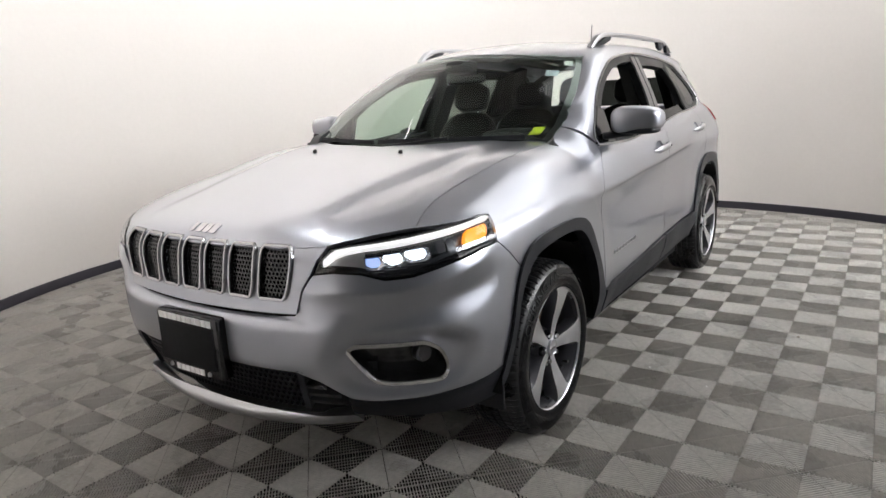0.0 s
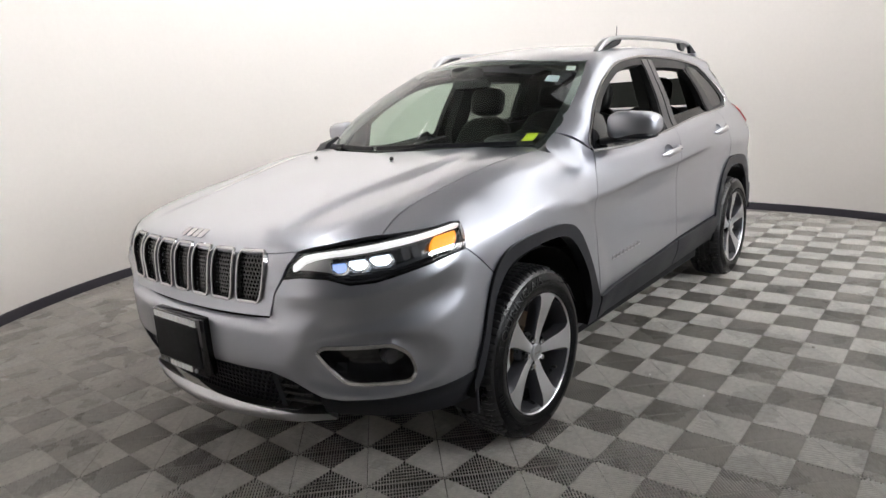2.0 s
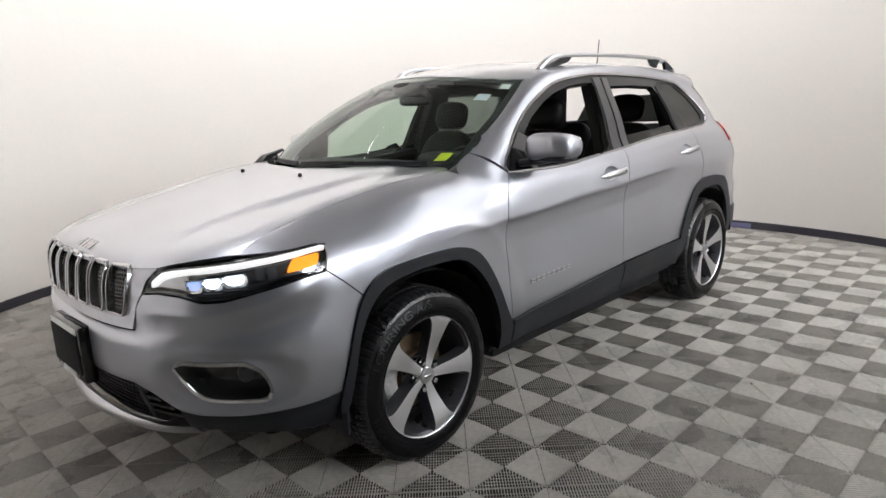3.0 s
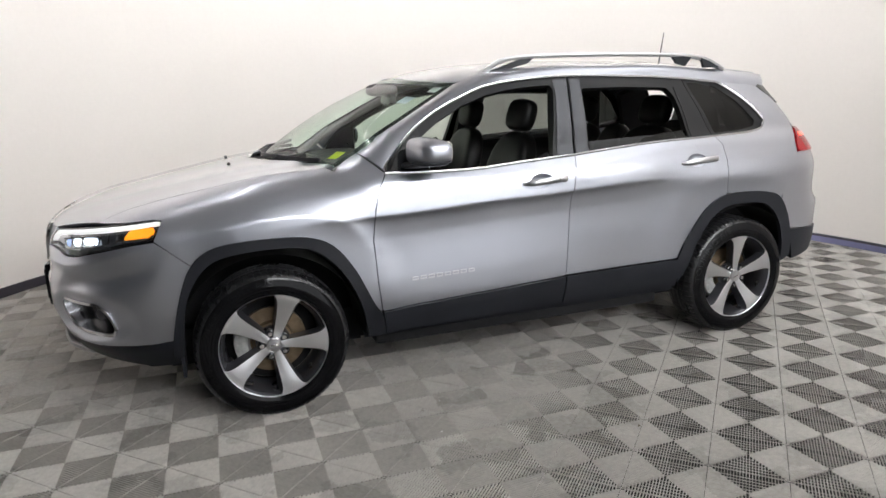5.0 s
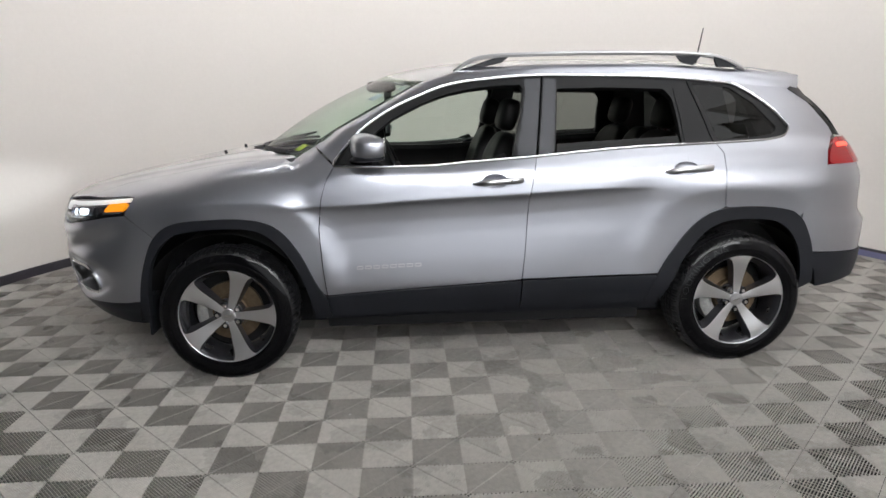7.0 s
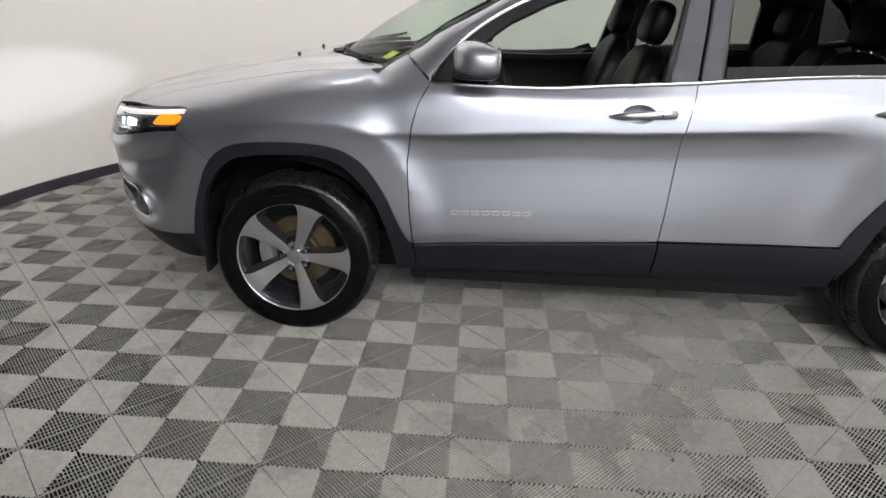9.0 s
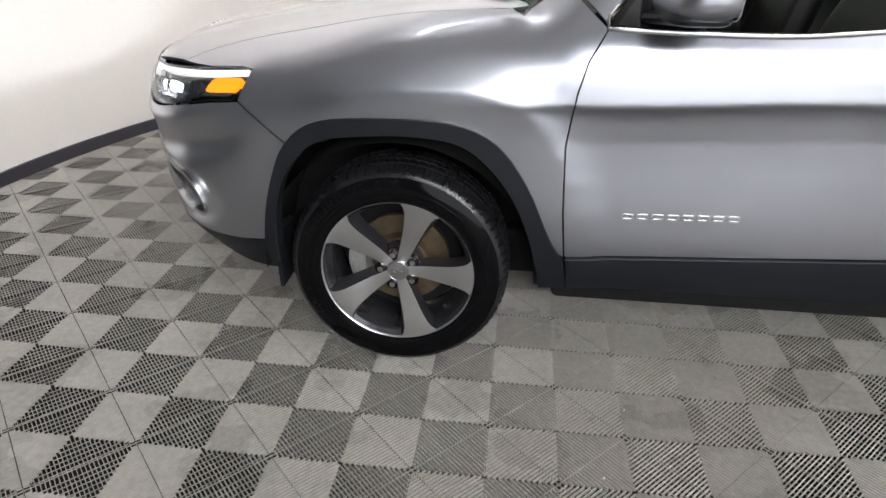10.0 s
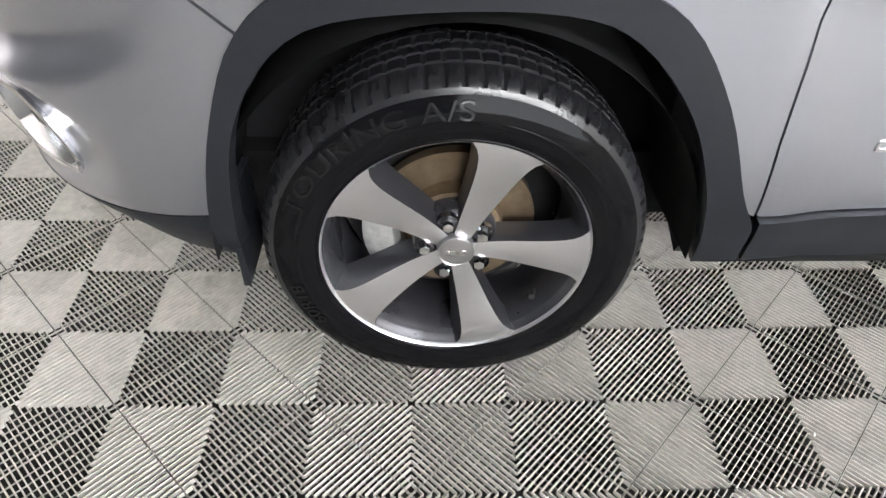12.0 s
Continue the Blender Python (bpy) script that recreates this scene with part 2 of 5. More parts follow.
def lettered(words, size, place, thick=0.0012):
    """Raised letters of the built-in font, laid by place(x, y, h)."""
    cu = bpy.data.curves.new("letters", "FONT")
    cu.body, cu.size, cu.align_x, cu.align_y = words, size, "CENTER", "CENTER"
    cu.extrude = thick
    ob = bpy.data.objects.new("letters", cu)
    scene.collection.objects.link(ob)
    me = ob.to_mesh()
    bm = bmesh.new()
    bm.from_mesh(me)
    ob.to_mesh_clear()
    bpy.data.objects.remove(ob)
    bpy.data.curves.remove(cu)
    for v in bm.verts:
        v.co = place(v.co.x, v.co.y, v.co.z)
    return bm


# ---- the shape of the car body ----
def spl(*p):
    """smooth monotone curve through (x, y) pairs"""
    xs=[a for a,b in p]; ys=[b for a,b in p]; n=len(xs)
    d=[(ys[i+1]-ys[i])/(xs[i+1]-xs[i]) for i in range(n-1)]
    m=[d[0]]+[0 if d[i-1]*d[i]<=0 else 2*d[i-1]*d[i]/(d[i-1]+d[i]) for i in range(1,n-1)]+[d[-1]]
    def f(x):
        if x<=xs[0]: return ys[0]
        if x>=xs[-1]: return ys[-1]
        i=0
        while x>xs[i+1]: i+=1
        h=xs[i+1]-xs[i]; t=(x-xs[i])/h
        return (2*t**3-3*t*t+1)*ys[i]+(t**3-2*t*t+t)*h*m[i]+(3*t*t-2*t**3)*ys[i+1]+(t**3-t*t)*h*m[i+1]
    return f
def ease(a,b,x):
    t=min(1,max(0,(x-a)/(b-a))); return t*t*(3-2*t)
ZC=0.80
width=spl((.18,.80),(.30,.85),(.36,.868),(.44,.893),(.50,.899),(.58,.896),(.68,.889),(.75,.885),(.80,.884),(.84,.8868),(.87,.8905),(.892,.8968),(.906,.9075),(.9085,.9092),(.912,.9094),(.95,.9055),(1.0,.898),(1.06,.884),(1.10,.860),(1.13,.838),(1.2,.812),(1.3,.775),(1.4,.733),(1.5,.688),(1.56,.652),(1.60,.60),(1.64,.50))
soft_width=spl((.50,.899),(.60,.896),(.72,.892),(.82,.893),(.88,.8975),(.92,.900),(.96,.899),(1.0,.8955),(1.06,.884))
fwidth=spl((.18,.78),(.30,.84),(.44,.885),(.60,.905),(.80,.905))
nose_x=spl((.18,-.86),(.25,-.92),(.31,-.955),(.40,-.955),(.48,-.98),(.56,-1.0),(.66,-1.0),(.72,-.99),(.75,-.985),(.80,-.98))
hood_z=spl((-.98,.80),(-.965,.89),(-.935,.935),(-.88,.967),(-.78,.998),(-.6,1.038),(-.35,1.09),(-.1,1.135),(.1,1.16),(.5,1.19))
XP=-.33; M=2.6; N=3.2
tail_x=spl((.2,3.48),(.35,3.57),(.6,3.63),(.75,3.64),(.8,3.59),(1.0,3.57),(1.2,3.49),(1.45,3.28),(1.6,3.08))
XR=2.95
flare_edge=spl((-20,.49),(13,.502),(31,.518),(44,.547),(53,.566),(60,.572),(75,.556),(90,.543),(110,.560),(120,.598),(132,.64),(150,.66),(200,.66))
rear_edge=spl((-20,.50),(20,.52),(45,.575),(60,.588),(90,.565),(120,.60),(135,.615),(160,.58),(200,.55))
def arch_flare(x,z):
    """the bulge round each wheel arch, with a crisp upper edge"""
    o=0
    for cx,edge,high in ((.08,flare_edge,.0135),(2.69,rear_edge,.007)):
        dx,dz=x-cx,z-.40
        r=math.hypot(dx,dz)
        if r>.80: continue
        d=r-edge(math.degrees(math.atan2(dz,dx)))
        k=1.0 if d<0 else max(0,1-d/(.10 if cx<1 else .16))**2
        front=1-.75*ease(.20,.42,-dx) if cx<1 else 1
        o=max(o,(high+.03*max(0,min(z,.95)-.85))*k*front)
    return o
def full(x):
    return N+.8*ease(-.35,.1,x)*(1-ease(.3,.47,x))
def half(x,z):
    """half width of the body at station x and height z"""
    a=XP-nose_x(z)
    k=1.0
    m=M-.7*(1-ease(.28,.46,z))
    if x<XP: k=max(0,1-min(1,(XP-x)/a)**m)**(1/m)
    f=fwidth(z)*k
    if z>ZC:
        h=hood_z(x)+.07*ease(.33,.5,x)-ZC
        n=full(x); f*=max(0,1-min(1,(z-ZC)/max(h,1e-4))**n)**(1/n)
    f+=arch_flare(x,z)
    x0=.33-.26*(1-ease(.88,1.10,z))
    if x<x0: return f
    k=1.0
    if x>XR: k=max(0,1-min(1,(x-XR)/(tail_x(z)-XR))**3.2)**(1/3.2)
    zz=z-(.032*ease(.5,1.3,x)+.035*ease(1.2,2.1,x))*ease(.5,.8,z)*(1-ease(1.0,1.1,z))
    zz-=(.03*ease(1.1,1.65,x)+.055*ease(1.6,2.5,x))*ease(.98,1.08,z)*(1-ease(1.25,1.5,z))
    w=width(zz)
    if .50<zz<1.06: w+=(soft_width(zz)-w)*ease(1.90,2.25,x)
    g=w-ease(1.2,3.4,x)*(.03+.09*ease(.95,1.25,z))
    g=g*k+arch_flare(x,z)
    t=ease(x0,.66+.12*(1-ease(1.0,1.1,z)),x)
    return f*(1-t)+g*t



def side(s, off=0.0):
    return lambda u, v: Vector((u, s * (half(u, v) + off), v))


def nose(off=0.0, dish=None):
    """Angle round the nose in degrees (negative: the car's left side) and height."""
    def f(a, z):
        c, q = math.cos(radians(a)), math.sin(radians(a))
        lo, hi = 0.05, 1.4
        for _ in range(24):
            m = (lo + hi) / 2
            x = -0.3 - m * c
            if abs(m * q) < half(x, z) and x > nose_x(z) - 0.001 and (z < ZC or hood_z(x) > z):
                lo = m
            else:
                hi = m
        r = lo + off + (dish(a, z) if dish else 0)
        return Vector((-0.3 - r * c, r * q, z))
    return f


def tail(off=0.0):
    def f(a, z):
        c, q = math.cos(radians(a)), math.sin(radians(a))
        lo, hi = 0.05, 1.4
        for _ in range(24):
            m = (lo + hi) / 2
            x = 2.75 + m * c
            if abs(m * q) < half(x, z) and x < tail_x(z):
                lo = m
            else:
                hi = m
        return Vector((2.75 + (lo + off) * c, (lo + off) * q, z))
    return f


def hood(off=0.0):
    def f(x, y):
        a = XP - nose_x(0.8)
        w = 0.905
        if x < XP:
            w *= max(1e-3, 1 - min(1, (XP - x) / a) ** M) ** (1 / M)
        k = max(0, 1 - min(1, abs(y) / w) ** full(x)) ** (1 / full(x))
        b = 0.40 + 0.13 * ease(-0.8, 0.2, x)
        dip = 0.008 * ease(b - 0.04, b + 0.04, abs(y)) * (1 - ease(b + 0.04, 0.70, abs(y))) * ease(-0.95, -0.6, x)
        return Vector((x, y, ZC + (hood_z(x) - ZC) * k + off - dip))
    return f


roof_z = spl((0.80, 1.555), (1.0, 1.60), (1.3, 1.635), (1.8, 1.652), (2.4, 1.645), (2.9, 1.605), (3.3, 1.555))
edge_y = spl((0.36, 0.69), (0.475, 0.722), (0.563, 0.716), (0.734, 0.686), (0.928, 0.63), (1.042, 0.594), (1.225, 0.578), (1.7, 0.578), (2.2, 0.572), (2.7, 0.556), (3.05, 0.53), (3.3, 0.50))
edge_z = spl((0.36, 1.135), (0.475, 1.198), (0.563, 1.261), (0.734, 1.355), (0.928, 1.46), (1.042, 1.518), (1.2, 1.568), (1.3, 1.583), (1.7, 1.602), (2.2, 1.600), (2.7, 1.572), (3.05, 1.545), (3.3, 1.515))
door_z = spl((0.45, 1.135), (0.545, 1.10), (0.573, 1.125), (0.624, 1.187), (0.713, 1.278), (0.86, 1.376), (1.009, 1.444), (1.159, 1.497), (1.299, 1.52), (1.665, 1.544), (2.165, 1.535), (2.475, 1.518), (2.707, 1.495), (3.0, 1.47), (3.25, 1.44))


screen_x = spl((0, 0.36), (0.15, 0.475), (0.31, 0.563), (0.56, 0.734), (0.845, 0.928), (1, 1.042))


def screen(v, w, off=0.0):
    """The windscreen: v across from -1 to 1, w from base to top."""
    c = Vector((0.06, 0, 1.13)).lerp(Vector((0.82, 0, 1.558)), w)
    x = screen_x(w)
    p = Vector((c.x + (x - c.x) * abs(v) ** 2.3, edge_y(x) * v, c.z + (edge_z(x) - c.z) * v * v))
    bow = 0.035 * math.sin(math.pi * w) * (1 - abs(v) ** 3)
    return p + Vector((-0.55, 0, 0.83)) * (bow + off)


# ---- the booth ----
CX, CY, RAD, HIGH = 1.42, -0.16, 3.92, 4.6


def round_strip(r0, r1, z0, z1, a0, a1, n):
    """A bent slab between two radii and two heights."""
    bm = bmesh.new()
    rows = []
    for i in range(n + 1):
        a = radians(a0 + (a1 - a0) * i / n)
        c, q = math.cos(a), math.sin(a)
        rows.append([bm.verts.new((CX + r * c, CY + r * q, z)) for r, z in ((r0, z0), (r0, z1), (r1, z1), (r1, z0))])
    for a, b in zip(rows, rows[1:]):
        for j in range(4):
            bm.faces.new((a[j], a[(j + 1) % 4], b[(j + 1) % 4], b[j]))
    bm.faces.new(rows[0])
    bm.faces.new(rows[-1])
    bmesh.ops.recalc_face_normals(bm, faces=bm.faces[:])
    return bm


wall = tagged(new("wall_round", finish(round_strip(RAD + 0.03, RAD + 0.15, -0.02, HIGH, -34, 188, 130), "wall_round", WALL)), "smooth cream painted curved booth wall", "wall", kind="structure")
for k in range(14):
    a = -34 + 222 / 14 * k
    part("panel", round_strip(RAD + random.uniform(-0.0003, 0.0003), RAD + 0.028, 0.0, HIGH - 0.01, a + 0.0012, a + 222 / 14 - 0.0012, 16), WALL, wall)
base = part("baseboard", round_strip(RAD - 0.022, RAD - 0.003, 0.0, 0.075, -34, 188, 130), BASE)
tagged(base, "dark rubber baseboard along the curved wall", "baseboard", kind="structure")
tape = part("trim_strip", round_strip(RAD - 0.030, RAD - 0.0225, 0.004, 0.055, -2, 24, 26), TAPE)
tagged(tape, "blue-violet film along the baseboard", "trim", kind="structure")
X0, Y0 = CX + RAD * math.cos(radians(188)), CY + RAD * math.sin(radians(188))
X1, Y1 = CX + RAD * math.cos(radians(-34)), CY + RAD * math.sin(radians(-34))
# unseen walls close the room; pale east and dark rest shape the reflections
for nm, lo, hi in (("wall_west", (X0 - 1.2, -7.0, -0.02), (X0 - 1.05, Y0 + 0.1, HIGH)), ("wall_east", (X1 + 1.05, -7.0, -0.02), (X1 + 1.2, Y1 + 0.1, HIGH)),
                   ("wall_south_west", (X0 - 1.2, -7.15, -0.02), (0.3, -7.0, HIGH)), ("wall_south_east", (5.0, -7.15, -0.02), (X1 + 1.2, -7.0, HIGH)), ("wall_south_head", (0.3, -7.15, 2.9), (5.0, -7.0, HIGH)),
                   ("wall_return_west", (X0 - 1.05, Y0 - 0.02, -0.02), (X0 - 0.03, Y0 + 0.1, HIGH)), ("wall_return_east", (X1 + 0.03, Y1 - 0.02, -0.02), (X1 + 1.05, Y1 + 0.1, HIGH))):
    tagged(part(nm, box(bmesh.new(), lo, hi), PALE_UNSEEN if "east" in nm else DARK_UNSEEN), "plain unseen wall, pale to brighten reflections in the car" if "east" in nm else "plain unseen wall, dark grey to darken reflections in the car", "wall", kind="structure")
tagged(part("ceiling", box(bmesh.new(), (-4.0, -7.2, HIGH), (6.9, 4.2, HIGH + 0.15)), CEIL), "plain pale ceiling", "ceiling", kind="structure")


def fill_panel(x, y, z, tilt, turn, w, d, glow, group):
    """Unseen wide soft lamp, added as fill; hangs from the ceiling, leans towards the booth."""
    ob = thing("fill_panel", "unseen white soft light panel added as fill, hung from the ceiling", "light", group)
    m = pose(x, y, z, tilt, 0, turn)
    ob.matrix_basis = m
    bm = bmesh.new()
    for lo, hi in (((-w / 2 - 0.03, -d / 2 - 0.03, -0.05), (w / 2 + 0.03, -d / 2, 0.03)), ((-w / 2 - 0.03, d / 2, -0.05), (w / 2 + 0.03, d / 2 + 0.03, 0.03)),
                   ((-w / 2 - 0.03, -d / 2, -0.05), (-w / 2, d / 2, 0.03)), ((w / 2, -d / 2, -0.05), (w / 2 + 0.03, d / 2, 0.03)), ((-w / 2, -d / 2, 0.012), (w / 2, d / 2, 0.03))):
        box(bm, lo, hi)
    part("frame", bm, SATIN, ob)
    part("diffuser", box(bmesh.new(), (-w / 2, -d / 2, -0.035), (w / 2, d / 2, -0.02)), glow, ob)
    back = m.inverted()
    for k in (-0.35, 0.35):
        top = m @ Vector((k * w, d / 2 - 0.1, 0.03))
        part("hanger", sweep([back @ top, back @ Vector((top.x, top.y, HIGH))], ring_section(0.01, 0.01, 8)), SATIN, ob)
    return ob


# unseen panels added to brighten the doors, fender and east floor
for x in (1.2, 3.0, 4.8):
    fill_panel(x, -6.6, 3.65, 78, 0, 1.7, 1.15, SOUTH_FILL, "wide light panels in front of the booth")
fill_panel(3.9, -2.4, 4.4, 0, 0, 3.2, 4.2, EAST_FILL, "wide light panels in front of the booth")
# unseen washers added to light the curved wall evenly, turned from the car
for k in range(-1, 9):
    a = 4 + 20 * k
    fill_panel(CX + 2.2 * math.cos(radians(a)), CY + 2.3 * math.sin(radians(a)), 4.4, -48, a + 90, 0.85, 0.30, RING_FILL, "light panels round the booth")
# unseen glowing plane, added as cool light from the south
tagged(part("backdrop", box(bmesh.new(), (-3.0, -9.1, -0.5), (6.5, -9.0, 4.5)), BAY_GLOW), "glowing plane added beyond the unseen bay opening", "backdrop", kind="structure")

# ---- the car ----
car = thing("car", "silver sport utility car with black cladding and lit headlights", "car")

# body panels
front_arch_out = flow([(-0.432, 0.36), (-0.42, 0.47), (-0.378, 0.64), (-0.318, 0.772), (-0.215, 0.842), (-0.02, 0.860), (0.172, 0.852), (0.297, 0.80), (0.395, 0.672), (0.470, 0.51), (0.514, 0.435), (0.524, 0.39), (0.535, 0.325)], 4)
front_arch_in = flow([(-0.395, 0.32), (-0.366, 0.556), (-0.316, 0.690), (-0.222, 0.782), (-0.06, 0.810), (0.13, 0.808), (0.238, 0.768), (0.34, 0.658), (0.405, 0.52), (0.440, 0.39), (0.450, 0.318)], 4)
rear_arch_out = flow([(2.190, 0.350), (2.259, 0.517), (2.33, 0.640), (2.451, 0.787), (2.587, 0.855), (2.793, 0.862), (2.949, 0.841), (3.008, 0.808), (3.05, 0.757), (3.101, 0.626), (3.12, 0.44)], 4)
rear_arch_in = flow([(2.275, 0.340), (2.335, 0.47), (2.40, 0.61), (2.50, 0.735), (2.62, 0.79), (2.79, 0.795), (2.90, 0.775), (2.985, 0.70), (3.035, 0.58), (3.05, 0.40)], 4)


hood_line = flow([(-0.672, 0.727), (-0.60, 0.705), (-0.525, 0.690), (-0.41, 0.681), (-0.294, 0.679), (-0.15, 0.690), (0.0, 0.700), (0.15, 0.708), (0.32, 0.712)], 3)


HANDLES = ((1.272, 1.522, 1.018), (2.268, 2.522, 1.060))


def cup_hole(x0, x1, z):
    return [((x0 + x1) / 2 - 0.012 + 0.066 * math.cos(k * math.pi / 14), z + 0.004 + 0.036 * math.sin(k * math.pi / 14)) for k in range(28)]


def body_side(s):
    fr = [(x, hood()(x, y + 0.0025).z) for x, y in hood_line] + [(0.355, 1.118), (0.375, 1.136), (0.42, 1.166), (0.470, 1.196), (0.5735, 1.106),
          (0.5295, 1.026), (0.5065, 0.943), (0.4895, 0.794), (0.4995, 0.60), (0.5155, 0.45), (0.49, 0.465)]
    fr += [p for p in front_arch_out[::-1] if -0.31 < p[0] < 0.487]
    fr += [(-0.318, 0.772), (-0.393, 0.838), (-0.452, 0.888), (-0.425, 0.945), (-0.415, 0.968), (-0.45, 0.972), (-0.56, 0.963)]
    fender = part("fender", sheet(fr, side(s), (0.02, 0.010)), PAINT, car)
    door = part("front_door", sheet(holed(rnd([(0.578, 1.104), (0.534, 1.026), (0.511, 0.943), (0.494, 0.794), (0.504, 0.60), (0.520, 0.45), (1.528, 0.505), (1.540, 0.62), (1.547, 0.723), (1.559, 0.932), (1.590, 1.09), (1.599, 1.137), (1.277, 1.117), (1.066, 1.101), (0.851, 1.099)], 0.008), cup_hole(*HANDLES[0])),
                side(s), (0.04, 0.007)), PAINT, car)
    part("door_cladding", sheet([(0.523, 0.444), (1.525, 0.499), (1.52, 0.345), (0.54, 0.328)], side(s, 0.015), (0.06, 0.02), 0.02), CLAD, door, "black textured plastic door cladding")
    rear = part("rear_door", sheet(holed([(1.603, 1.137), (1.70, 1.145), (2.126, 1.175), (2.40, 1.184), (2.562, 1.189), (2.595, 1.139), (2.596, 1.05), (2.592, 0.96), (2.600, 0.865)] +
                                   [p for p in rear_arch_out[::-1] if p[0] < 2.6 and p[1] > 0.515] + [(1.532, 0.508), (1.544, 0.62), (1.551, 0.723), (1.563, 0.932), (1.594, 1.09)], cup_hole(*HANDLES[1])), side(s), (0.04, 0.007)), PAINT, car)
    part("door_cladding", sheet([(1.533, 0.500), (2.252, 0.510), (2.185, 0.350), (1.528, 0.345)], side(s, 0.015), (0.06, 0.02), 0.02), CLAD, rear, "black textured plastic door cladding")
    qtr = [(2.604, 0.866), (2.596, 0.96), (2.600, 1.05), (2.599, 1.139), (2.570, 1.186), (2.80, 1.193), (2.93, 1.207), (2.985, 1.235), (2.992, 1.265), (2.93, 1.355), (2.832, 1.435), (2.76, 1.478), (2.712, 1.497),
           (2.86, 1.483), (2.98, 1.472), (3.055, 1.462), (3.10, 1.435), (3.15, 1.385), (3.20, 1.325), (3.265, 1.252), (3.275, 1.213), (3.255, 1.208), (3.189, 1.142), (3.163, 1.07), (3.16, 1.0), (3.09, 0.90), (3.03, 0.815)]
    qtr += [p for p in rear_arch_out[::-1] if 2.61 < p[0] < 3.02]
    part("quarter_panel", sheet(qtr, side(s), (0.03, 0.02)), PAINT, car)
    part("wheel_arch_trim", sheet(front_arch_out + front_arch_in[::-1], side(s, 0.012), (0.03, 0.03), 0.05), CLAD, car, "black plastic wheel arch trim")
    part("wheel_arch_trim", sheet(rear_arch_out + rear_arch_in[::-1], side(s, 0.012), (0.03, 0.03), 0.025), CLAD, car, "black plastic wheel arch trim")
    part("sill", sheet([(0.45, 0.345), (2.30, 0.362), (2.30, 0.300), (0.44, 0.296)], side(s, -0.035), (0.1, 0.02), 0.10), CLAD, car, "black plastic sill")
    # pillar and roof edge
    rows = []
    xr = spl((0.5745, 0.474), (0.624, 0.525), (0.713, 0.62), (0.86, 0.79), (1.009, 0.95), (1.159, 1.10), (1.3, 1.24), (1.665, 1.64), (2.5, 2.5), (3.25, 3.28))
    for i in range(80):
        xd = 0.5755 + 2.5245 * (i / 79) ** 1.25
        zd = 1.110 + (door_z(xd) - 1.110) * ease(0.55, 0.61, xd)
        d = Vector((xd, s * (half(xd, zd) + 0.0), zd))
        x = xr(xd)
        r = Vector((x, s * edge_y(x), edge_z(x)))
        n = Vector((-0.25 if xd < 1.2 else 0, s * 0.75, 0.6)).normalized()
        row = []
        for k in range(7):
            p = d.lerp(r, k / 6)
            q = p + n * 0.014 * math.sin(math.pi * k / 6)
            e = 1 - ease(0.58, 0.72, xd)
            row.append(Vector((q.x, q.y + e * (s * half(p.x, p.z) - q.y), q.z)))
        rows.append(row)
    bm = outward(loft(rows))
    rim(bm, 0.01)
    part("roof_side", bm, PAINT, car)
    return fender, door, rear


sides = {s: body_side(s) for s in (-1, 1)}

lead = [(-0.952, 0.0), (-0.950, 0.15), (-0.940, 0.28), (-0.922, 0.39), (-0.895, 0.475), (-0.868, 0.535), (-0.80, 0.615), (-0.74, 0.672)]
cowl = [(0.352, 0.697), (0.368, 0.680), (0.36, 0.664), (0.29, 0.60), (0.16, 0.46), (0.06, 0.28), (0.02, 0.0)]
half_hood = lead + hood_line + cowl
bonnet_bm = sheet(half_hood + [(x, -y) for x, y in half_hood[::-1] if y > 0], hood(), (0.03, 0.022), 0.014, (0, 0, 0.3))
bonnet = part("bonnet", bonnet_bm, PAINT, car)
roof_half = [(0.825, 0.0), (0.845, 0.2), (0.895, 0.38), (0.97, 0.51), (1.046, 0.592), (1.225, 0.577), (1.7, 0.577), (2.2, 0.571), (2.7, 0.555), (3.05, 0.529), (3.14, 0.515), (3.15, 0.25), (3.15, 0.0)]
roof_f = lambda x, y: Vector((x, y, edge_z(x) + (roof_z(x) - edge_z(x)) * (1 - min(1, abs(y) / edge_y(x)) ** 2.2)))
roof = part("roof", sheet(roof_half + [(x, -y) for x, y in roof_half[::-1] if y > 0], roof_f, (0.06, 0.06), 0.02), PAINT, car)
part("headliner", sheet([(0.95, 0.5), (3.0, 0.47), (3.0, -0.47), (0.95, -0.5)], lambda x, y: roof_f(x, y) - Vector((0, 0, 0.035)), (0.2, 0.2), 0.01), LINER, car, "pale grey cloth headliner")

# front bumper
fog = [(-45.2, 0.605), (-47.0, 0.618), (-61.5, 0.612), (-65.0, 0.575), (-66.8, 0.500), (-65.4, 0.468), (-54.0, 0.480), (-51.0, 0.495)]


ridge_z = spl((36, 0.780), (44, 0.796), (52, 0.792), (60, 0.800), (70, 0.830), (80, 0.872))


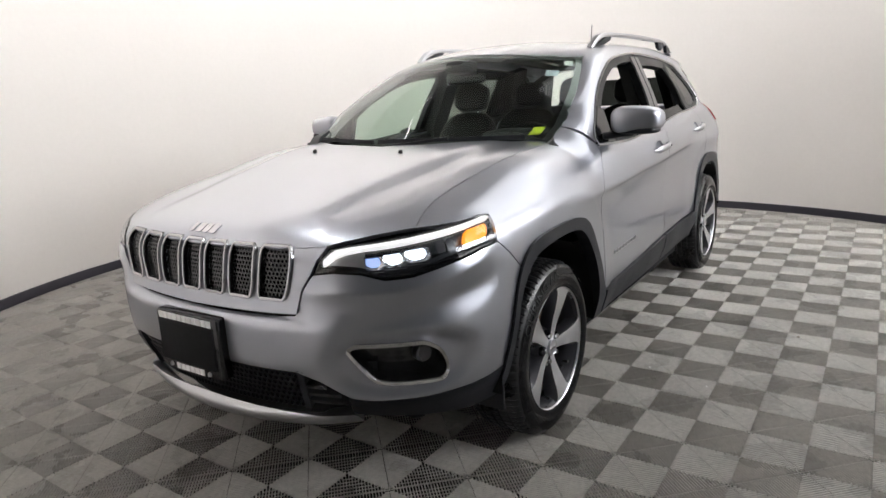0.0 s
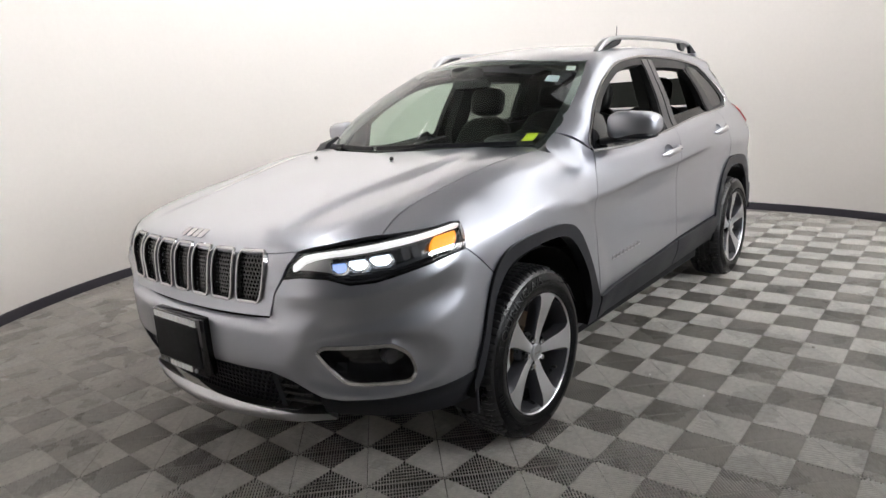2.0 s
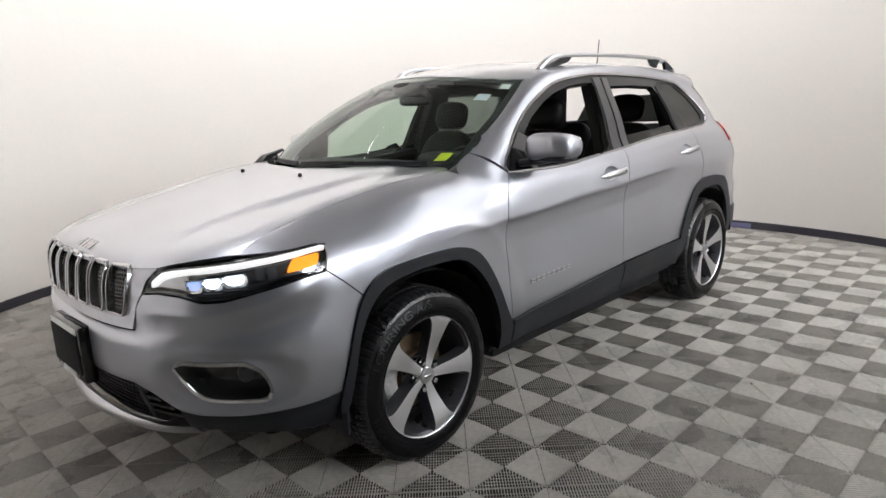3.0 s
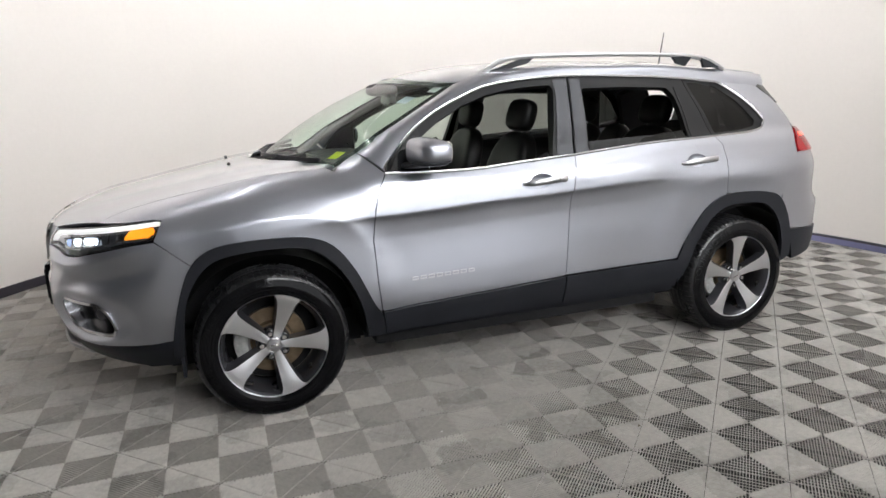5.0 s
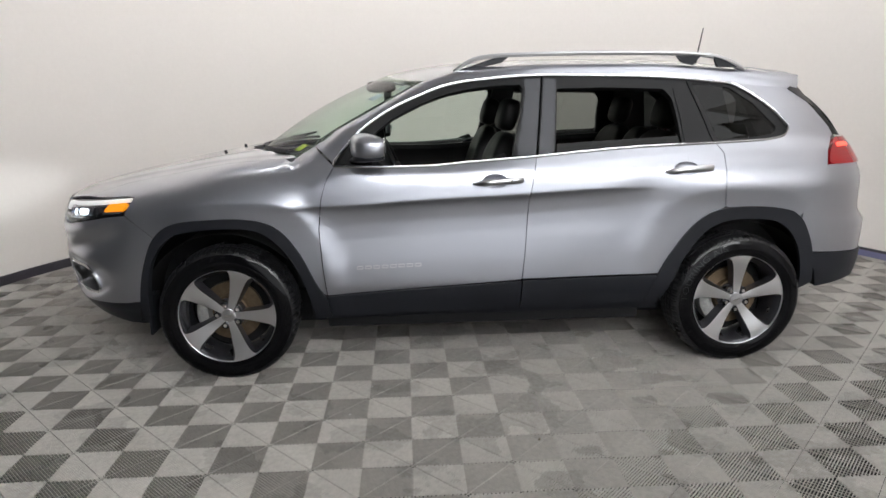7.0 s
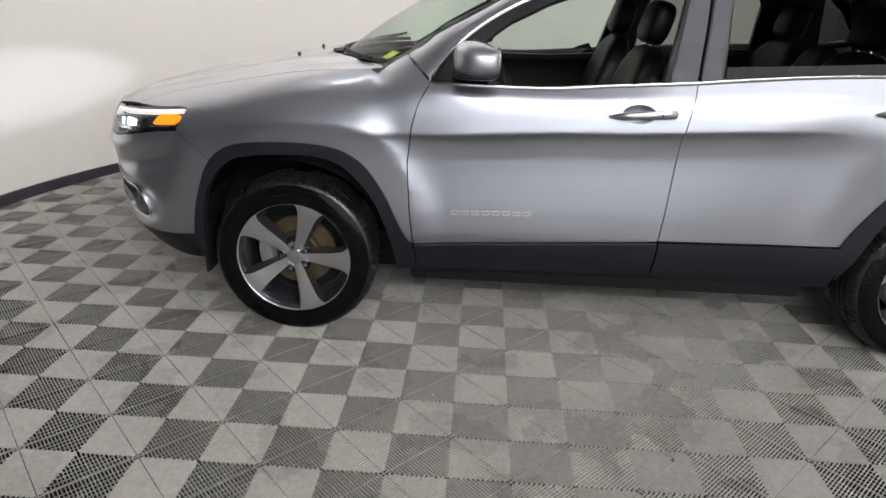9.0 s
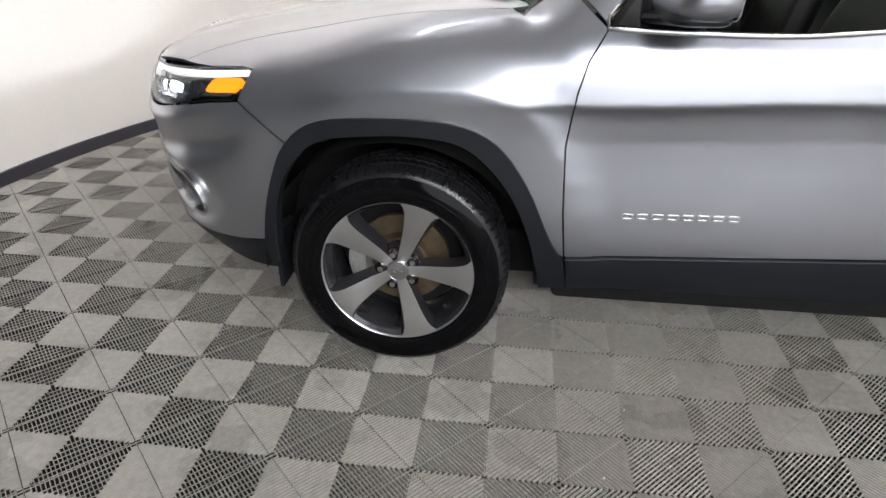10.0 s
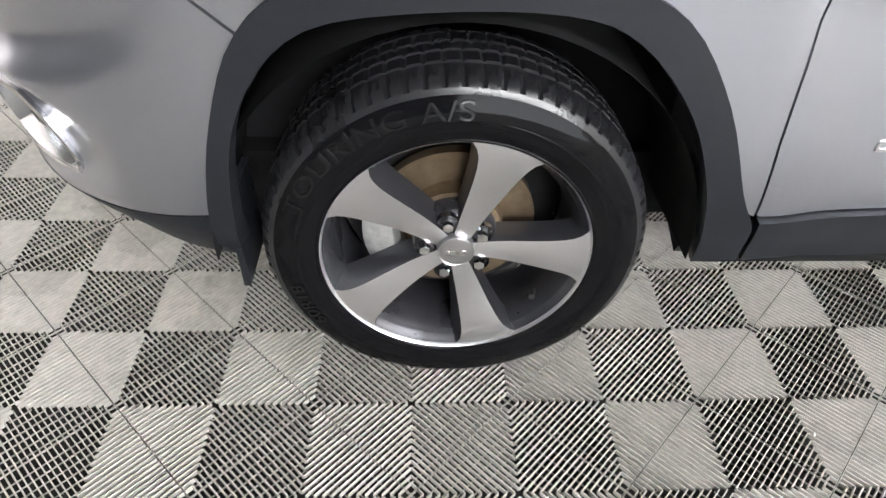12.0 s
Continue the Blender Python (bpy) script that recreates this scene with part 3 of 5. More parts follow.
def fog_dish(a, z):
    """Modelling of the bumper skin: the fog lamp scoop, the ridge below the headlight, the ledge below the grille."""
    b = abs(a)
    d = math.hypot((b - 56.5) / 15.0, (z - 0.545) / 0.105)
    o = -0.030 * (1 - ease(0.75, 1.25, d))
    o -= 0.017 * math.exp(-((z - 0.655 - 0.0034 * (b - 45)) / 0.038) ** 2) * ease(39, 50, b) * (1 - ease(70, 82, b))
    t = z - ridge_z(b)
    o += 0.015 * (max(0, 1 - t / 0.055) if t > 0 else max(0, 1 + t / 0.075) ** 1.5) * ease(37, 44, b) * (1 - ease(72, 82, b))
    o -= 0.026 * ease(0.676, 0.706, z) * (1 - ease(34.0, 37.5, b))
    return o


top = [(-88.8, 0.766), (-84.1, 0.833), (-80.3, 0.883), (-75.0, 0.876), (-66.5, 0.852), (-59.0, 0.829), (-54.0, 0.826), (-49.5, 0.846), (-44.0, 0.852), (-39.7, 0.845), (-37.2, 0.797), (-35.3, 0.722), (-34.3, 0.707), (-30, 0.704), (-15, 0.700)]
low = [(-33.5, 0.530), (-39.0, 0.500), (-46.0, 0.432), (-50.0, 0.422), (-60, 0.420), (-77.0, 0.430), (-83.0, 0.440), (-83.4, 0.49), (-86.2, 0.64)]
half_top = top + [(0, 0.699)]
loop = half_top + [(-a, z) for a, z in top[::-1]] + [(-a, z) for a, z in low[::-1]] + [(0, 0.530)] + low
for hole in (rnd(fog, 1.2), rnd([(-a, z) for a, z in fog], 1.2)):
    loop = holed(loop, hole)
bumper = part("front_bumper", sheet(loop, nose(0, fog_dish), (1.5, 0.008), 0.02, (0, 0, 0.6)), PAINT, car)
lower = part("bumper_lower", sheet([(-45.0, 0.432), (-50, 0.420), (-60, 0.417), (-77, 0.427), (-83.5, 0.436), (-82.5, 0.31), (-75, 0.30), (-60, 0.325), (-46, 0.362)], nose(0.002), (2.5, 0.02), 0.12, (0, 0, 0.6)), CLAD, car, "black plastic lower bumper")
part("bumper_lower", sheet([(45.0, 0.432), (50, 0.420), (60, 0.417), (77, 0.427), (83.5, 0.436), (82.5, 0.31), (75, 0.30), (60, 0.325), (46, 0.362)], nose(0.002), (2.5, 0.02), 0.12, (0, 0, 0.6)), CLAD, car, "black plastic lower bumper")
part("bumper_lower", sheet([(-50, 0.335), (50, 0.335), (48, 0.26), (-48, 0.26)], nose(-0.09), (2.5, 0.02), 0.05, (0, 0, 0.6)), CLAD, car, "black plastic lower lip")
part("skid_plate", sheet(rnd([(-48.5, 0.318), (-46.5, 0.352), (-34, 0.366), (-15, 0.372), (0, 0.374), (15, 0.372), (34, 0.366), (46.5, 0.352), (48.5, 0.318), (34, 0.312), (0, 0.312), (-34, 0.312)], 0.5),
                             lambda a, z: nose((0.014 + 0.02 * math.sin(math.pi * (z - 0.31) / 0.065)) * (1 - ease(36, 48, abs(a))) + 0.003)(a, z), (2.5, 0.01), 0.04, (0, 0, 0.6)), SATIN, car, "satin silver skid plate strip")


def hex_net(u0, u1, v0, v1, cell_u, cell_v, inside_of, f, wall_k=0.80):
    """An open net of six-sided cells."""
    bm = bmesh.new()
    j = 0
    v = v0
    while v < v1:
        u = u0 + (cell_u / 2 if j % 2 else 0)
        while u < u1:
            if inside_of(u, v):
                o = [(u + cell_u * 0.5 / 0.866 * 0.98 * math.sin(k * math.pi / 3) * 0.866 / 0.866, v + cell_v * 0.64 * math.cos(k * math.pi / 3)) for k in range(6)]
                a = [bm.verts.new(f(p, q, 0)) for p, q in o]
                b = [bm.verts.new(f(u + (p - u) * wall_k, v + (q - v) * wall_k, 0)) for p, q in o]
                c = [bm.verts.new(f(u + (p - u) * wall_k, v + (q - v) * wall_k, 1)) for p, q in o]
                for k in range(6):
                    m = (k + 1) % 6
                    bm.faces.new((a[k], a[m], b[m], b[k]))
                    bm.faces.new((b[k], b[m], c[m], c[k]))
            u += cell_u
        v += cell_v
        j += 1
    return bm


# lower grille
part("lower_grille_back", sheet([(-52, 0.55), (52, 0.55), (52, 0.30), (-52, 0.30)], nose(-0.065), (3, 0.03), 0.0, (0, 0, 0.6)), WELL, car)
net_low = nose(-0.012)
net_low_b = nose(-0.04)
part("lower_grille", hex_net(-33, 33, 0.385, 0.53, 1.7, 0.021, lambda u, v: abs(u) < 33 + (0.53 - v) * 12 - 1.2, lambda u, v, d: (net_low_b if d else net_low)(u, v), 0.72), CLAD, car, "black honeycomb lower grille")
for s in (-1, 1):
    for k in range(4):
        z = 0.405 + 0.033 * k
        a1 = 47 - (z - 0.40) * 95
        part("grille_slat", sheet([(s * 35.5, z), (s * a1, z - 0.004), (s * a1, z + 0.010), (s * 35.5, z + 0.012)], nose(0.0), (2, 0.02), 0.05, (0, 0, 0.6)), PILLAR, car, "dark grey grille slat")
    part("grille_post", sheet([(s * 33.6, 0.535), (s * 35.2, 0.53), (s * 35.4, 0.375), (s * 33.8, 0.375)], nose(0.0), (2, 0.03), 0.05, (0, 0, 0.6)), CLAD, car)

# upper grille
grille_out = [(-39.3, 0.851), (-40.7, 0.889), (-43.0, 0.922), (-43.2, 0.936), (-38.0, 0.940), (-30, 0.944), (-15, 0.948), (0, 0.949), (15, 0.948), (30, 0.944), (38.0, 0.940), (43.2, 0.936), (43.0, 0.922), (40.7, 0.889), (39.3, 0.851), (36.8, 0.799), (34.9, 0.720), (0, 0.712), (-34.9, 0.720), (-36.8, 0.799)]
g_loop = grille_out
slots = []
for k in range(7):
    c = (k - 3) * 10.35
    t, b = 0.930, 0.762
    slots.append(rnd([(c * 1.0 - 4.2, t), (c * 1.0 + 4.2, t), (c * 0.985 + 4.3, 0.86), (c * 0.93 + 3.9, b), (c * 0.93 - 3.9, b), (c * 0.985 - 4.3, 0.86)], 0.9, 3))
for q in slots:
    g_loop = holed(g_loop, [(c, z) for c, z in q])
grille = part("grille", sheet(g_loop, nose(-0.006), (1.5, 0.015), 0.015, (0, 0, 0.6)), PAINT, car, "silver grille panel with seven upright slots")
part("grille_back", sheet([(-40, 0.94), (40, 0.94), (36, 0.72), (-36, 0.72)], nose(-0.05), (3, 0.03), 0.0, (0, 0, 0.6)), WELL, car)


def shrink(q, du, dv):
    c = (sum(p[0] for p in q) / len(q), sum(p[1] for p in q) / len(q))
    w = max(abs(p[0] - c[0]) for p in q)
    h = max(abs(p[1] - c[1]) for p in q)
    return [(c[0] + (p[0] - c[0]) * (1 - du / w), c[1] + (p[1] - c[1]) * (1 - dv / h)) for p in q]


def in_poly(q, u, v):
    hit = False
    for i in range(len(q)):
        (x0, y0), (x1, y1) = q[i - 1], q[i]
        if (y0 > v) != (y1 > v) and u < (x1 - x0) * (v - y0) / (y1 - y0) + x0:
            hit = not hit
    return hit


net_a, net_b = nose(-0.010), nose(-0.022)
for q in slots:
    ring = part("grille_ring", sweep([nose(0.0)(u, v) for u, v in shrink(q, 0.18, 0.002)], [(-0.0052, -0.010), (0.0052, -0.010), (0.0052, 0.004), (0.003, 0.0065), (-0.003, 0.0065), (-0.0052, 0.004)], True, Vector((-1, 0, 0))), BRIGHT, car, "chrome ring round a grille slot")
    inner = shrink(q, 0.3, 0.004)
    us = [p[0] for p in q]
    part("mesh_insert", hex_net(min(us), max(us), 0.762, 0.934, 1.05, 0.0135, lambda u, v: in_poly(inner, u, v), lambda u, v, d: (net_b if d else net_a)(u, v), 0.62), NET, ring, "black honeycomb mesh")

# maker's marks as plain shapes
for k, (dx, w) in enumerate(((-0.055, 0.020), (-0.018, 0.030), (0.018, 0.030), (0.054, 0.034))):
    f = hood(0.004)
    y0, y1 = -(dx - w / 2), -(dx + w / 2)
    part("emblem_bar", sheet(rnd([(-0.925, y0), (-0.925, y1), (-0.885, y1), (-0.885, y0)], 0.008), f, (0.01, 0.02), 0.008, (0, 0, 0.3)), BRIGHT, bonnet, "plain chrome emblem shape")
for k in range(8):
    x = 0.672 + 0.0425 * k
    z = 0.580 + 0.0012 * k
    o = rnd([(x, z), (x + 0.034, z), (x + 0.036, z + 0.019), (x + 0.002, z + 0.019)], 0.006)
    i = rnd([(x + 0.005, z + 0.005), (x + 0.030, z + 0.005), (x + 0.030, z + 0.014), (x + 0.007, z + 0.014)], 0.003)
    part("emblem_bar", sheet(holed(o, i), side(-1, 0.004), (0.01, 0.01), 0.006), SATIN, sides[-1][1], "plain chrome emblem shape")

# plate bracket
pl = part("plate_bracket", box(bmesh.new(), (-1.035, -0.165, 0.468), (-0.985, 0.165, 0.685), 0.012), GLOSSBLACK, car, "empty black number plate bracket with pale bars")
part("plate_face", box(bmesh.new(), (-1.041, -0.148, 0.502), (-1.034, 0.148, 0.655), 0.003), WELL, pl)
for k in range(11):
    y = 0.142 - 0.0262 * k
    drop = 0.006 if k in (2, 8) else 0.0
    part("print_bar", box(bmesh.new(), (-1.0385, y - 0.0205, 0.654 - drop), (-1.0345, y, 0.677)), WHITE, pl, "plain white bar")
for k in range(6):
    y = 0.078 - 0.0262 * k
    part("print_bar", box(bmesh.new(), (-1.0385, y - 0.0205, 0.474), (-1.0345, y, 0.495)), WHITE, pl, "plain white bar")
for y in (0.105, -0.105):
    bm = bmesh.new()
    bmesh.ops.create_cone(bm, cap_ends=True, segments=12, radius1=0.009, radius2=0.007, depth=0.006, matrix=Matrix.Translation((-1.0395, y, 0.486)) @ Matrix.Rotation(radians(-90), 4, "Y"))
    part("screw", bm, SATIN, pl, "pale screw")

# lamps
hl_out = [(-40.2, 0.852), (-41.5, 0.888), (-44.0, 0.920), (-48.0, 0.930), (-54.0, 0.937), (-62.0, 0.947), (-70.0, 0.957), (-77.0, 0.967), (-81.5, 0.973), (-83.2, 0.966), (-83.0, 0.945), (-81.0, 0.905), (-79.0, 0.884), (-75.0, 0.880), (-66.5, 0.856), (-59.0, 0.834), (-54.0, 0.831), (-49.5, 0.851), (-44.0, 0.857)]


def band(a, b, z0, z1, n=14):
    """An outline between two height curves over a run of angles."""
    return [(a + (b - a) * i / n, z1(a + (b - a) * i / n)) for i in range(n + 1)] + [(b + (a - b) * i / n, z0(b + (a - b) * i / n)) for i in range(n + 1)]


hl_top = spl((-83.2, 0.966), (-81.5, 0.973), (-77.0, 0.967), (-70.0, 0.957), (-62.0, 0.947), (-54.0, 0.937), (-48.0, 0.930), (-44.0, 0.920), (-41.5, 0.888), (-40.2, 0.852))
hl_bot = spl((-83.2, 0.955), (-81.0, 0.905), (-79.0, 0.884), (-75.0, 0.880), (-66.5, 0.856), (-59.0, 0.834), (-54.0, 0.831), (-49.5, 0.851), (-44.0, 0.857), (-40.2, 0.850))
for s in (-1, 1):
    m = (lambda q: q) if s < 0 else (lambda q: [(-a, z) for a, z in q])
    lamp = part("headlight", sheet(m(hl_out), nose(-0.050), (2, 0.02), 0.0, (0, 0, 0.6)), GLOSSBLACK, car, "lit LED headlight with amber marker")
    part("housing_rim", sheet(holed(m(hl_out), shrink(m(hl_out), 0.55, 0.0075)), nose(-0.004), (2, 0.02), 0.05, (0, 0, 0.6)), GLOSSBLACK, lamp, "gloss black lamp rim")
    part("light_strip", sheet(m(band(-82.0, -42.2, lambda a: hl_top(a) - 0.0155 - 0.015 * ease(-50, -42, a), lambda a: hl_top(a) - 0.008)), nose(-0.012), (2, 0.02), 0.02, (0, 0, 0.6)), DRL, lamp, "glowing white light strip")
    part("reflector", sheet(m(band(-80.0, -44, lambda a: hl_bot(a) + 0.006, lambda a: hl_bot(a) + 0.02)), nose(-0.035), (2, 0.02), 0.02, (0, 0, 0.6)), PILLAR, lamp)
    part("inner_reflector", sheet(m(band(-51.0, -43.0, lambda a: hl_bot(a) + 0.012, lambda a: hl_top(a) - 0.030 - 0.012 * ease(-47, -43, a))), nose(-0.030), (1.5, 0.01), 0.01, (0, 0, 0.6)), SATIN, lamp, "satin reflector wing")
    for k, (a0, w, q) in enumerate(((-52.6, 1.7, LEDBLUE), (-56.6, 2.1, LED), (-61.3, 2.5, LED))):
        z0 = 0.883 - (a0 + 57) * 0.0016
        # a mirror bowl round a glowing lens
        bowl, deep, dome = nose(-0.022), nose(-0.048), nose(-0.030)
        rim_q = rnd([(a0 - w - 0.3, z0 - 0.022), (a0 + w, z0 - 0.024), (a0 + w + 0.3, z0 + 0.015), (a0 - w, z0 + 0.019)], 0.5)
        part("bowl", sheet(m(rim_q), lambda u, v, a0=a0, z0=z0, w=w: deep(u, v).lerp(bowl(u, v), min(1, ((abs(u) + a0) / w) ** 2 + ((v - z0) / 0.022) ** 2)), (0.6, 0.005), 0.0, (0, 0, 0.6)), CHROME, lamp, "small mirror bowl")
        lens_q = rnd([(a0 - w * 0.92, z0 - 0.014), (a0 + w * 0.92, z0 - 0.018), (a0 + w * 0.96, z0 + 0.009), (a0 - w * 0.88, z0 + 0.014)], 0.5)
        part("led_module", sheet(m(lens_q), dome, (0.6, 0.006), 0.012, (0, 0, 0.6)), q, lamp, "glowing bluish white LED module")
        part("led_hood", sheet(m(rnd([(a0 - w - 0.3, z0 + 0.019), (a0 + w + 0.3, z0 + 0.014), (a0 + w + 0.3, z0 + 0.018), (a0 - w - 0.3, z0 + 0.023)], 0.3)), nose(-0.016), (1.5, 0.02), 0.03, (0, 0, 0.6)), GLOSSBLACK, lamp)
        part("bezel_fin", sheet(m([(a0 - w, z0 - 0.030), (a0 + w, z0 - 0.031), (a0 + w, z0 - 0.028), (a0 - w, z0 - 0.027)]), nose(-0.020), (1.5, 0.02), 0.02, (0, 0, 0.6)), CHROME, lamp, "thin bright fin")
    for a0 in (-66.6, -69.0):
        part("bezel_block", sheet(m(rnd([(a0 - 0.9, 0.884), (a0 + 0.9, 0.880), (a0 + 0.9, 0.918), (a0 - 0.9, 0.922)], 0.3)), nose(-0.024), (1, 0.01), 0.03, (0, 0, 0.6)), PILLAR, lamp, "dark stepped bezel")
    part("marker_reflector", sheet(m(rnd([(-71.2, 0.884), (-77.6, 0.890), (-78.8, 0.902), (-72.0, 0.894)], 0.5)), nose(-0.022), (1.5, 0.01), 0.02, (0, 0, 0.6)), CHROME, lamp, "bright marker reflector")
    part("amber_marker", sheet(m(rnd([(-72.0, 0.897), (-78.9, 0.905), (-80.3, 0.942), (-73.6, 0.934)], 0.8)), nose(-0.018), (1.5, 0.02), 0.02, (0, 0, 0.6)), AMBER, lamp, "glowing amber side marker")
    beam = bpy.data.lights.new("headlight_beam", "SPOT")
    beam.energy, beam.color, beam.spot_size, beam.spot_blend, beam.shadow_soft_size = 34.0, (0.92, 0.96, 1.0), radians(70), 0.55, 0.015
    lamp_ob = new("headlight_beam", beam)
    lamp_ob.parent = lamp
    lamp_ob.matrix_basis = look((-0.97, s * 0.66, 0.86), (-2.6, s * 0.66 + 0.05, 0.72)) @ Matrix.Diagonal((1.7, 0.32, 1, 1))
    lens = part("lens", sheet(m(hl_out), nose(-0.001), (1.5, 0.015), 0.0, (0, 0, 0.6)), LENS, lamp, "clear lamp lens")
    lens.visible_shadow = False
    # fog lamp
    bez = part("fog_lamp", sheet(holed(m(rnd([(a, z) for a, z in shrink(fog, -0.4, -0.006)], 1.2)), m(rnd([(a, z) for a, z in shrink(fog, 0.5, 0.008)], 1.2))), nose(-0.022), (2, 0.02), 0.07, (0, 0, 0.6)), BRIGHT, car, "fog lamp in a black pocket with a chrome bezel")
    part("pocket", sheet(m(shrink(fog, 0.2, 0.004)), nose(-0.085), (2, 0.02), 0.0, (0, 0, 0.6)), GLOSSBLACK, bez, "black pocket")
    blade = flow([(-45.6, 0.600), (-48.2, 0.545), (-50.8, 0.497), (-54.0, 0.482), (-60.0, 0.474), (-65.2, 0.470), (-66.4, 0.495)], 4)
    part("bezel_blade", sweep([nose(-0.026)(s * -a, z) for a, z in blade], [(-0.007, -0.006), (0.007, -0.006), (0.007, 0.004), (-0.007, 0.004)]), CHROME, bez, "polished chrome blade")
    c = nose(-0.058)(s * 61.5, 0.565)
    t = Matrix.Rotation(radians(-90), 4, "Y")
    way = Vector((-math.cos(radians(58)), s * math.sin(radians(58)), 0))
    bm = bmesh.new()
    bmesh.ops.create_cone(bm, cap_ends=True, segments=28, radius1=0.030, radius2=0.026, depth=0.03, matrix=Matrix.Translation(c) @ way.to_track_quat("Z", "Y").to_matrix().to_4x4())
    part("fog_bulb", bm, POCKET, bez, "round fog lamp")


# ---- glazing ----
front_frame = [(0.585, 1.112)] + [(x, door_z(x)) for x in (0.60, 0.624, 0.66, 0.713, 0.78, 0.86, 0.93, 1.009, 1.08, 1.159, 1.23, 1.299, 1.40, 1.50, 1.60, 1.655)] + [(1.655, 1.545), (1.602, 1.138), (1.277, 1.116), (1.066, 1.100), (0.851, 1.100)]
front_hole = rnd([(0.78, 1.262), (0.88, 1.335), (1.025, 1.406), (1.15, 1.450), (1.268, 1.474), (1.384, 1.488), (1.540, 1.496), (1.556, 1.465), (1.475, 1.128), (1.277, 1.117), (1.066, 1.103), (0.80, 1.103)], 0.012)
rear_frame = [(1.612, 1.138)] + [(1.664, 1.543)] + [(x, door_z(x)) for x in (1.8, 2.0, 2.165, 2.3, 2.452)] + [(2.50, 1.36), (2.556, 1.188), (2.126, 1.174)]
rear_hole = rnd([(1.703, 1.150), (1.735, 1.474), (2.0, 1.478), (2.322, 1.468), (2.362, 1.42), (2.385, 1.188), (2.126, 1.176)], 0.015)
quarter_frame = [(2.562, 1.188), (2.508, 1.36), (2.460, 1.517), (2.58, 1.510), (2.712, 1.497), (2.76, 1.478), (2.832, 1.435), (2.93, 1.355), (2.992, 1.265), (2.985, 1.235), (2.93, 1.207), (2.80, 1.195)]
quarter_glass = rnd([(2.588, 1.202), (2.485, 1.492), (2.60, 1.488), (2.70, 1.470), (2.82, 1.388), (2.93, 1.262), (2.915, 1.230), (2.80, 1.212)], 0.012)
belt = flow([(0.575, 1.106), (0.851, 1.099), (1.066, 1.101), (1.277, 1.117), (1.604, 1.138), (1.85, 1.157), (2.126, 1.175), (2.40, 1.184), (2.567, 1.189), (2.80, 1.197), (2.90, 1.206), (2.965, 1.222), (2.99, 1.25)], 5)
crown = [(0.575, 1.106)] + [(x, door_z(x)) for x in [0.58 + 0.03 * k for k in range(72)]] + flow([(2.74, 1.485), (2.832, 1.430), (2.93, 1.348), (2.985, 1.275), (2.99, 1.25)], 4)
strip = [(-0.004, -0.006), (0.004, -0.006), (0.0055, 0.0), (0.004, 0.006), (-0.004, 0.006)]
for s in (-1, 1):
    fd, rd = sides[s][1], sides[s][2]
    part("window_frame", sheet(holed(front_frame, front_hole), side(s, -0.004), (0.08, 0.04), 0.035), FRAME, fd, "black window surround")
    part("window_frame", sheet(holed(rear_frame, rear_hole), side(s, -0.004), (0.08, 0.04), 0.035), FRAME, rd, "black window surround")
    part("pillar_cover", sheet([(1.498, 1.134), (1.598, 1.139), (1.650, 1.525), (1.560, 1.522), (1.566, 1.46)], side(s, 0.001), (0.08, 0.04), 0.01), PILLAR, fd, "dark grey pillar cover")
    part("pillar_cover", sheet([(1.616, 1.140), (1.690, 1.146), (1.728, 1.48), (1.73, 1.522), (1.668, 1.524)], side(s, 0.001), (0.08, 0.04), 0.01), PILLAR, rd, "dark grey pillar cover")
    part("pillar_cover", sheet([(2.40, 1.188), (2.548, 1.190), (2.455, 1.50), (2.375, 1.47)], side(s, 0.001), (0.08, 0.04), 0.01), FRAME, rd, "black pillar cover")
    part("quarter_frame", sheet(holed(quarter_frame, quarter_glass), side(s, -0.005), (0.08, 0.04), 0.03), FRAME, car)
    q = part("quarter_window", sheet(quarter_glass, side(s, -0.010), (0.06, 0.04), 0.0), TINT, car, "dark privacy glass quarter window")
    if s > 0:
        g = part("window_glass", sheet(front_hole, side(s, -0.012), (0.08, 0.05), 0.0), glass("green_glass", (0.62, 0.71, 0.64)), fd, "raised clear side window")
        g2 = part("window_glass", sheet(rear_hole, side(s, -0.012), (0.08, 0.05), 0.0), glass("rear_tint", (0.24, 0.26, 0.24)), rd, "raised tinted side window")
        g.visible_shadow = False
    else:
        part("window_glass", sheet([(1.712, 1.15), (1.718, 1.196), (2.0, 1.208), (2.38, 1.226), (2.388, 1.188), (2.126, 1.170)], side(s, -0.016), (0.08, 0.05), 0.004), TINT, rd, "lowered tinted side window")
    bar = lambda line, off: sweep([side(s, off)(x, z) for x, z in line], strip)
    part("chrome_strip", bar(belt, 0.002), BRIGHT, car, "chrome strip along the window line")
    part("chrome_strip", bar(crown, 0.002), BRIGHT, car, "chrome strip over the windows")

rows = [[screen(-1 + 2 * i / 28, k / 14) for i in range(29)] for k in range(15)]
bm = outward(loft(rows), (1.3, 0, 0.9))
wind = part("windscreen", bm, GLASS, car, "clear raked windscreen with stickers")
wind.visible_shadow = False


def on_screen(v0, v1, w0, w1, off):
    bm = outward(loft([[screen(v0 + (v1 - v0) * i / 4, w0 + (w1 - w0) * k / 3, off) for i in range(5)] for k in range(4)]), (1.3, 0, 0.9))
    rim(bm, 0.001)
    return bm


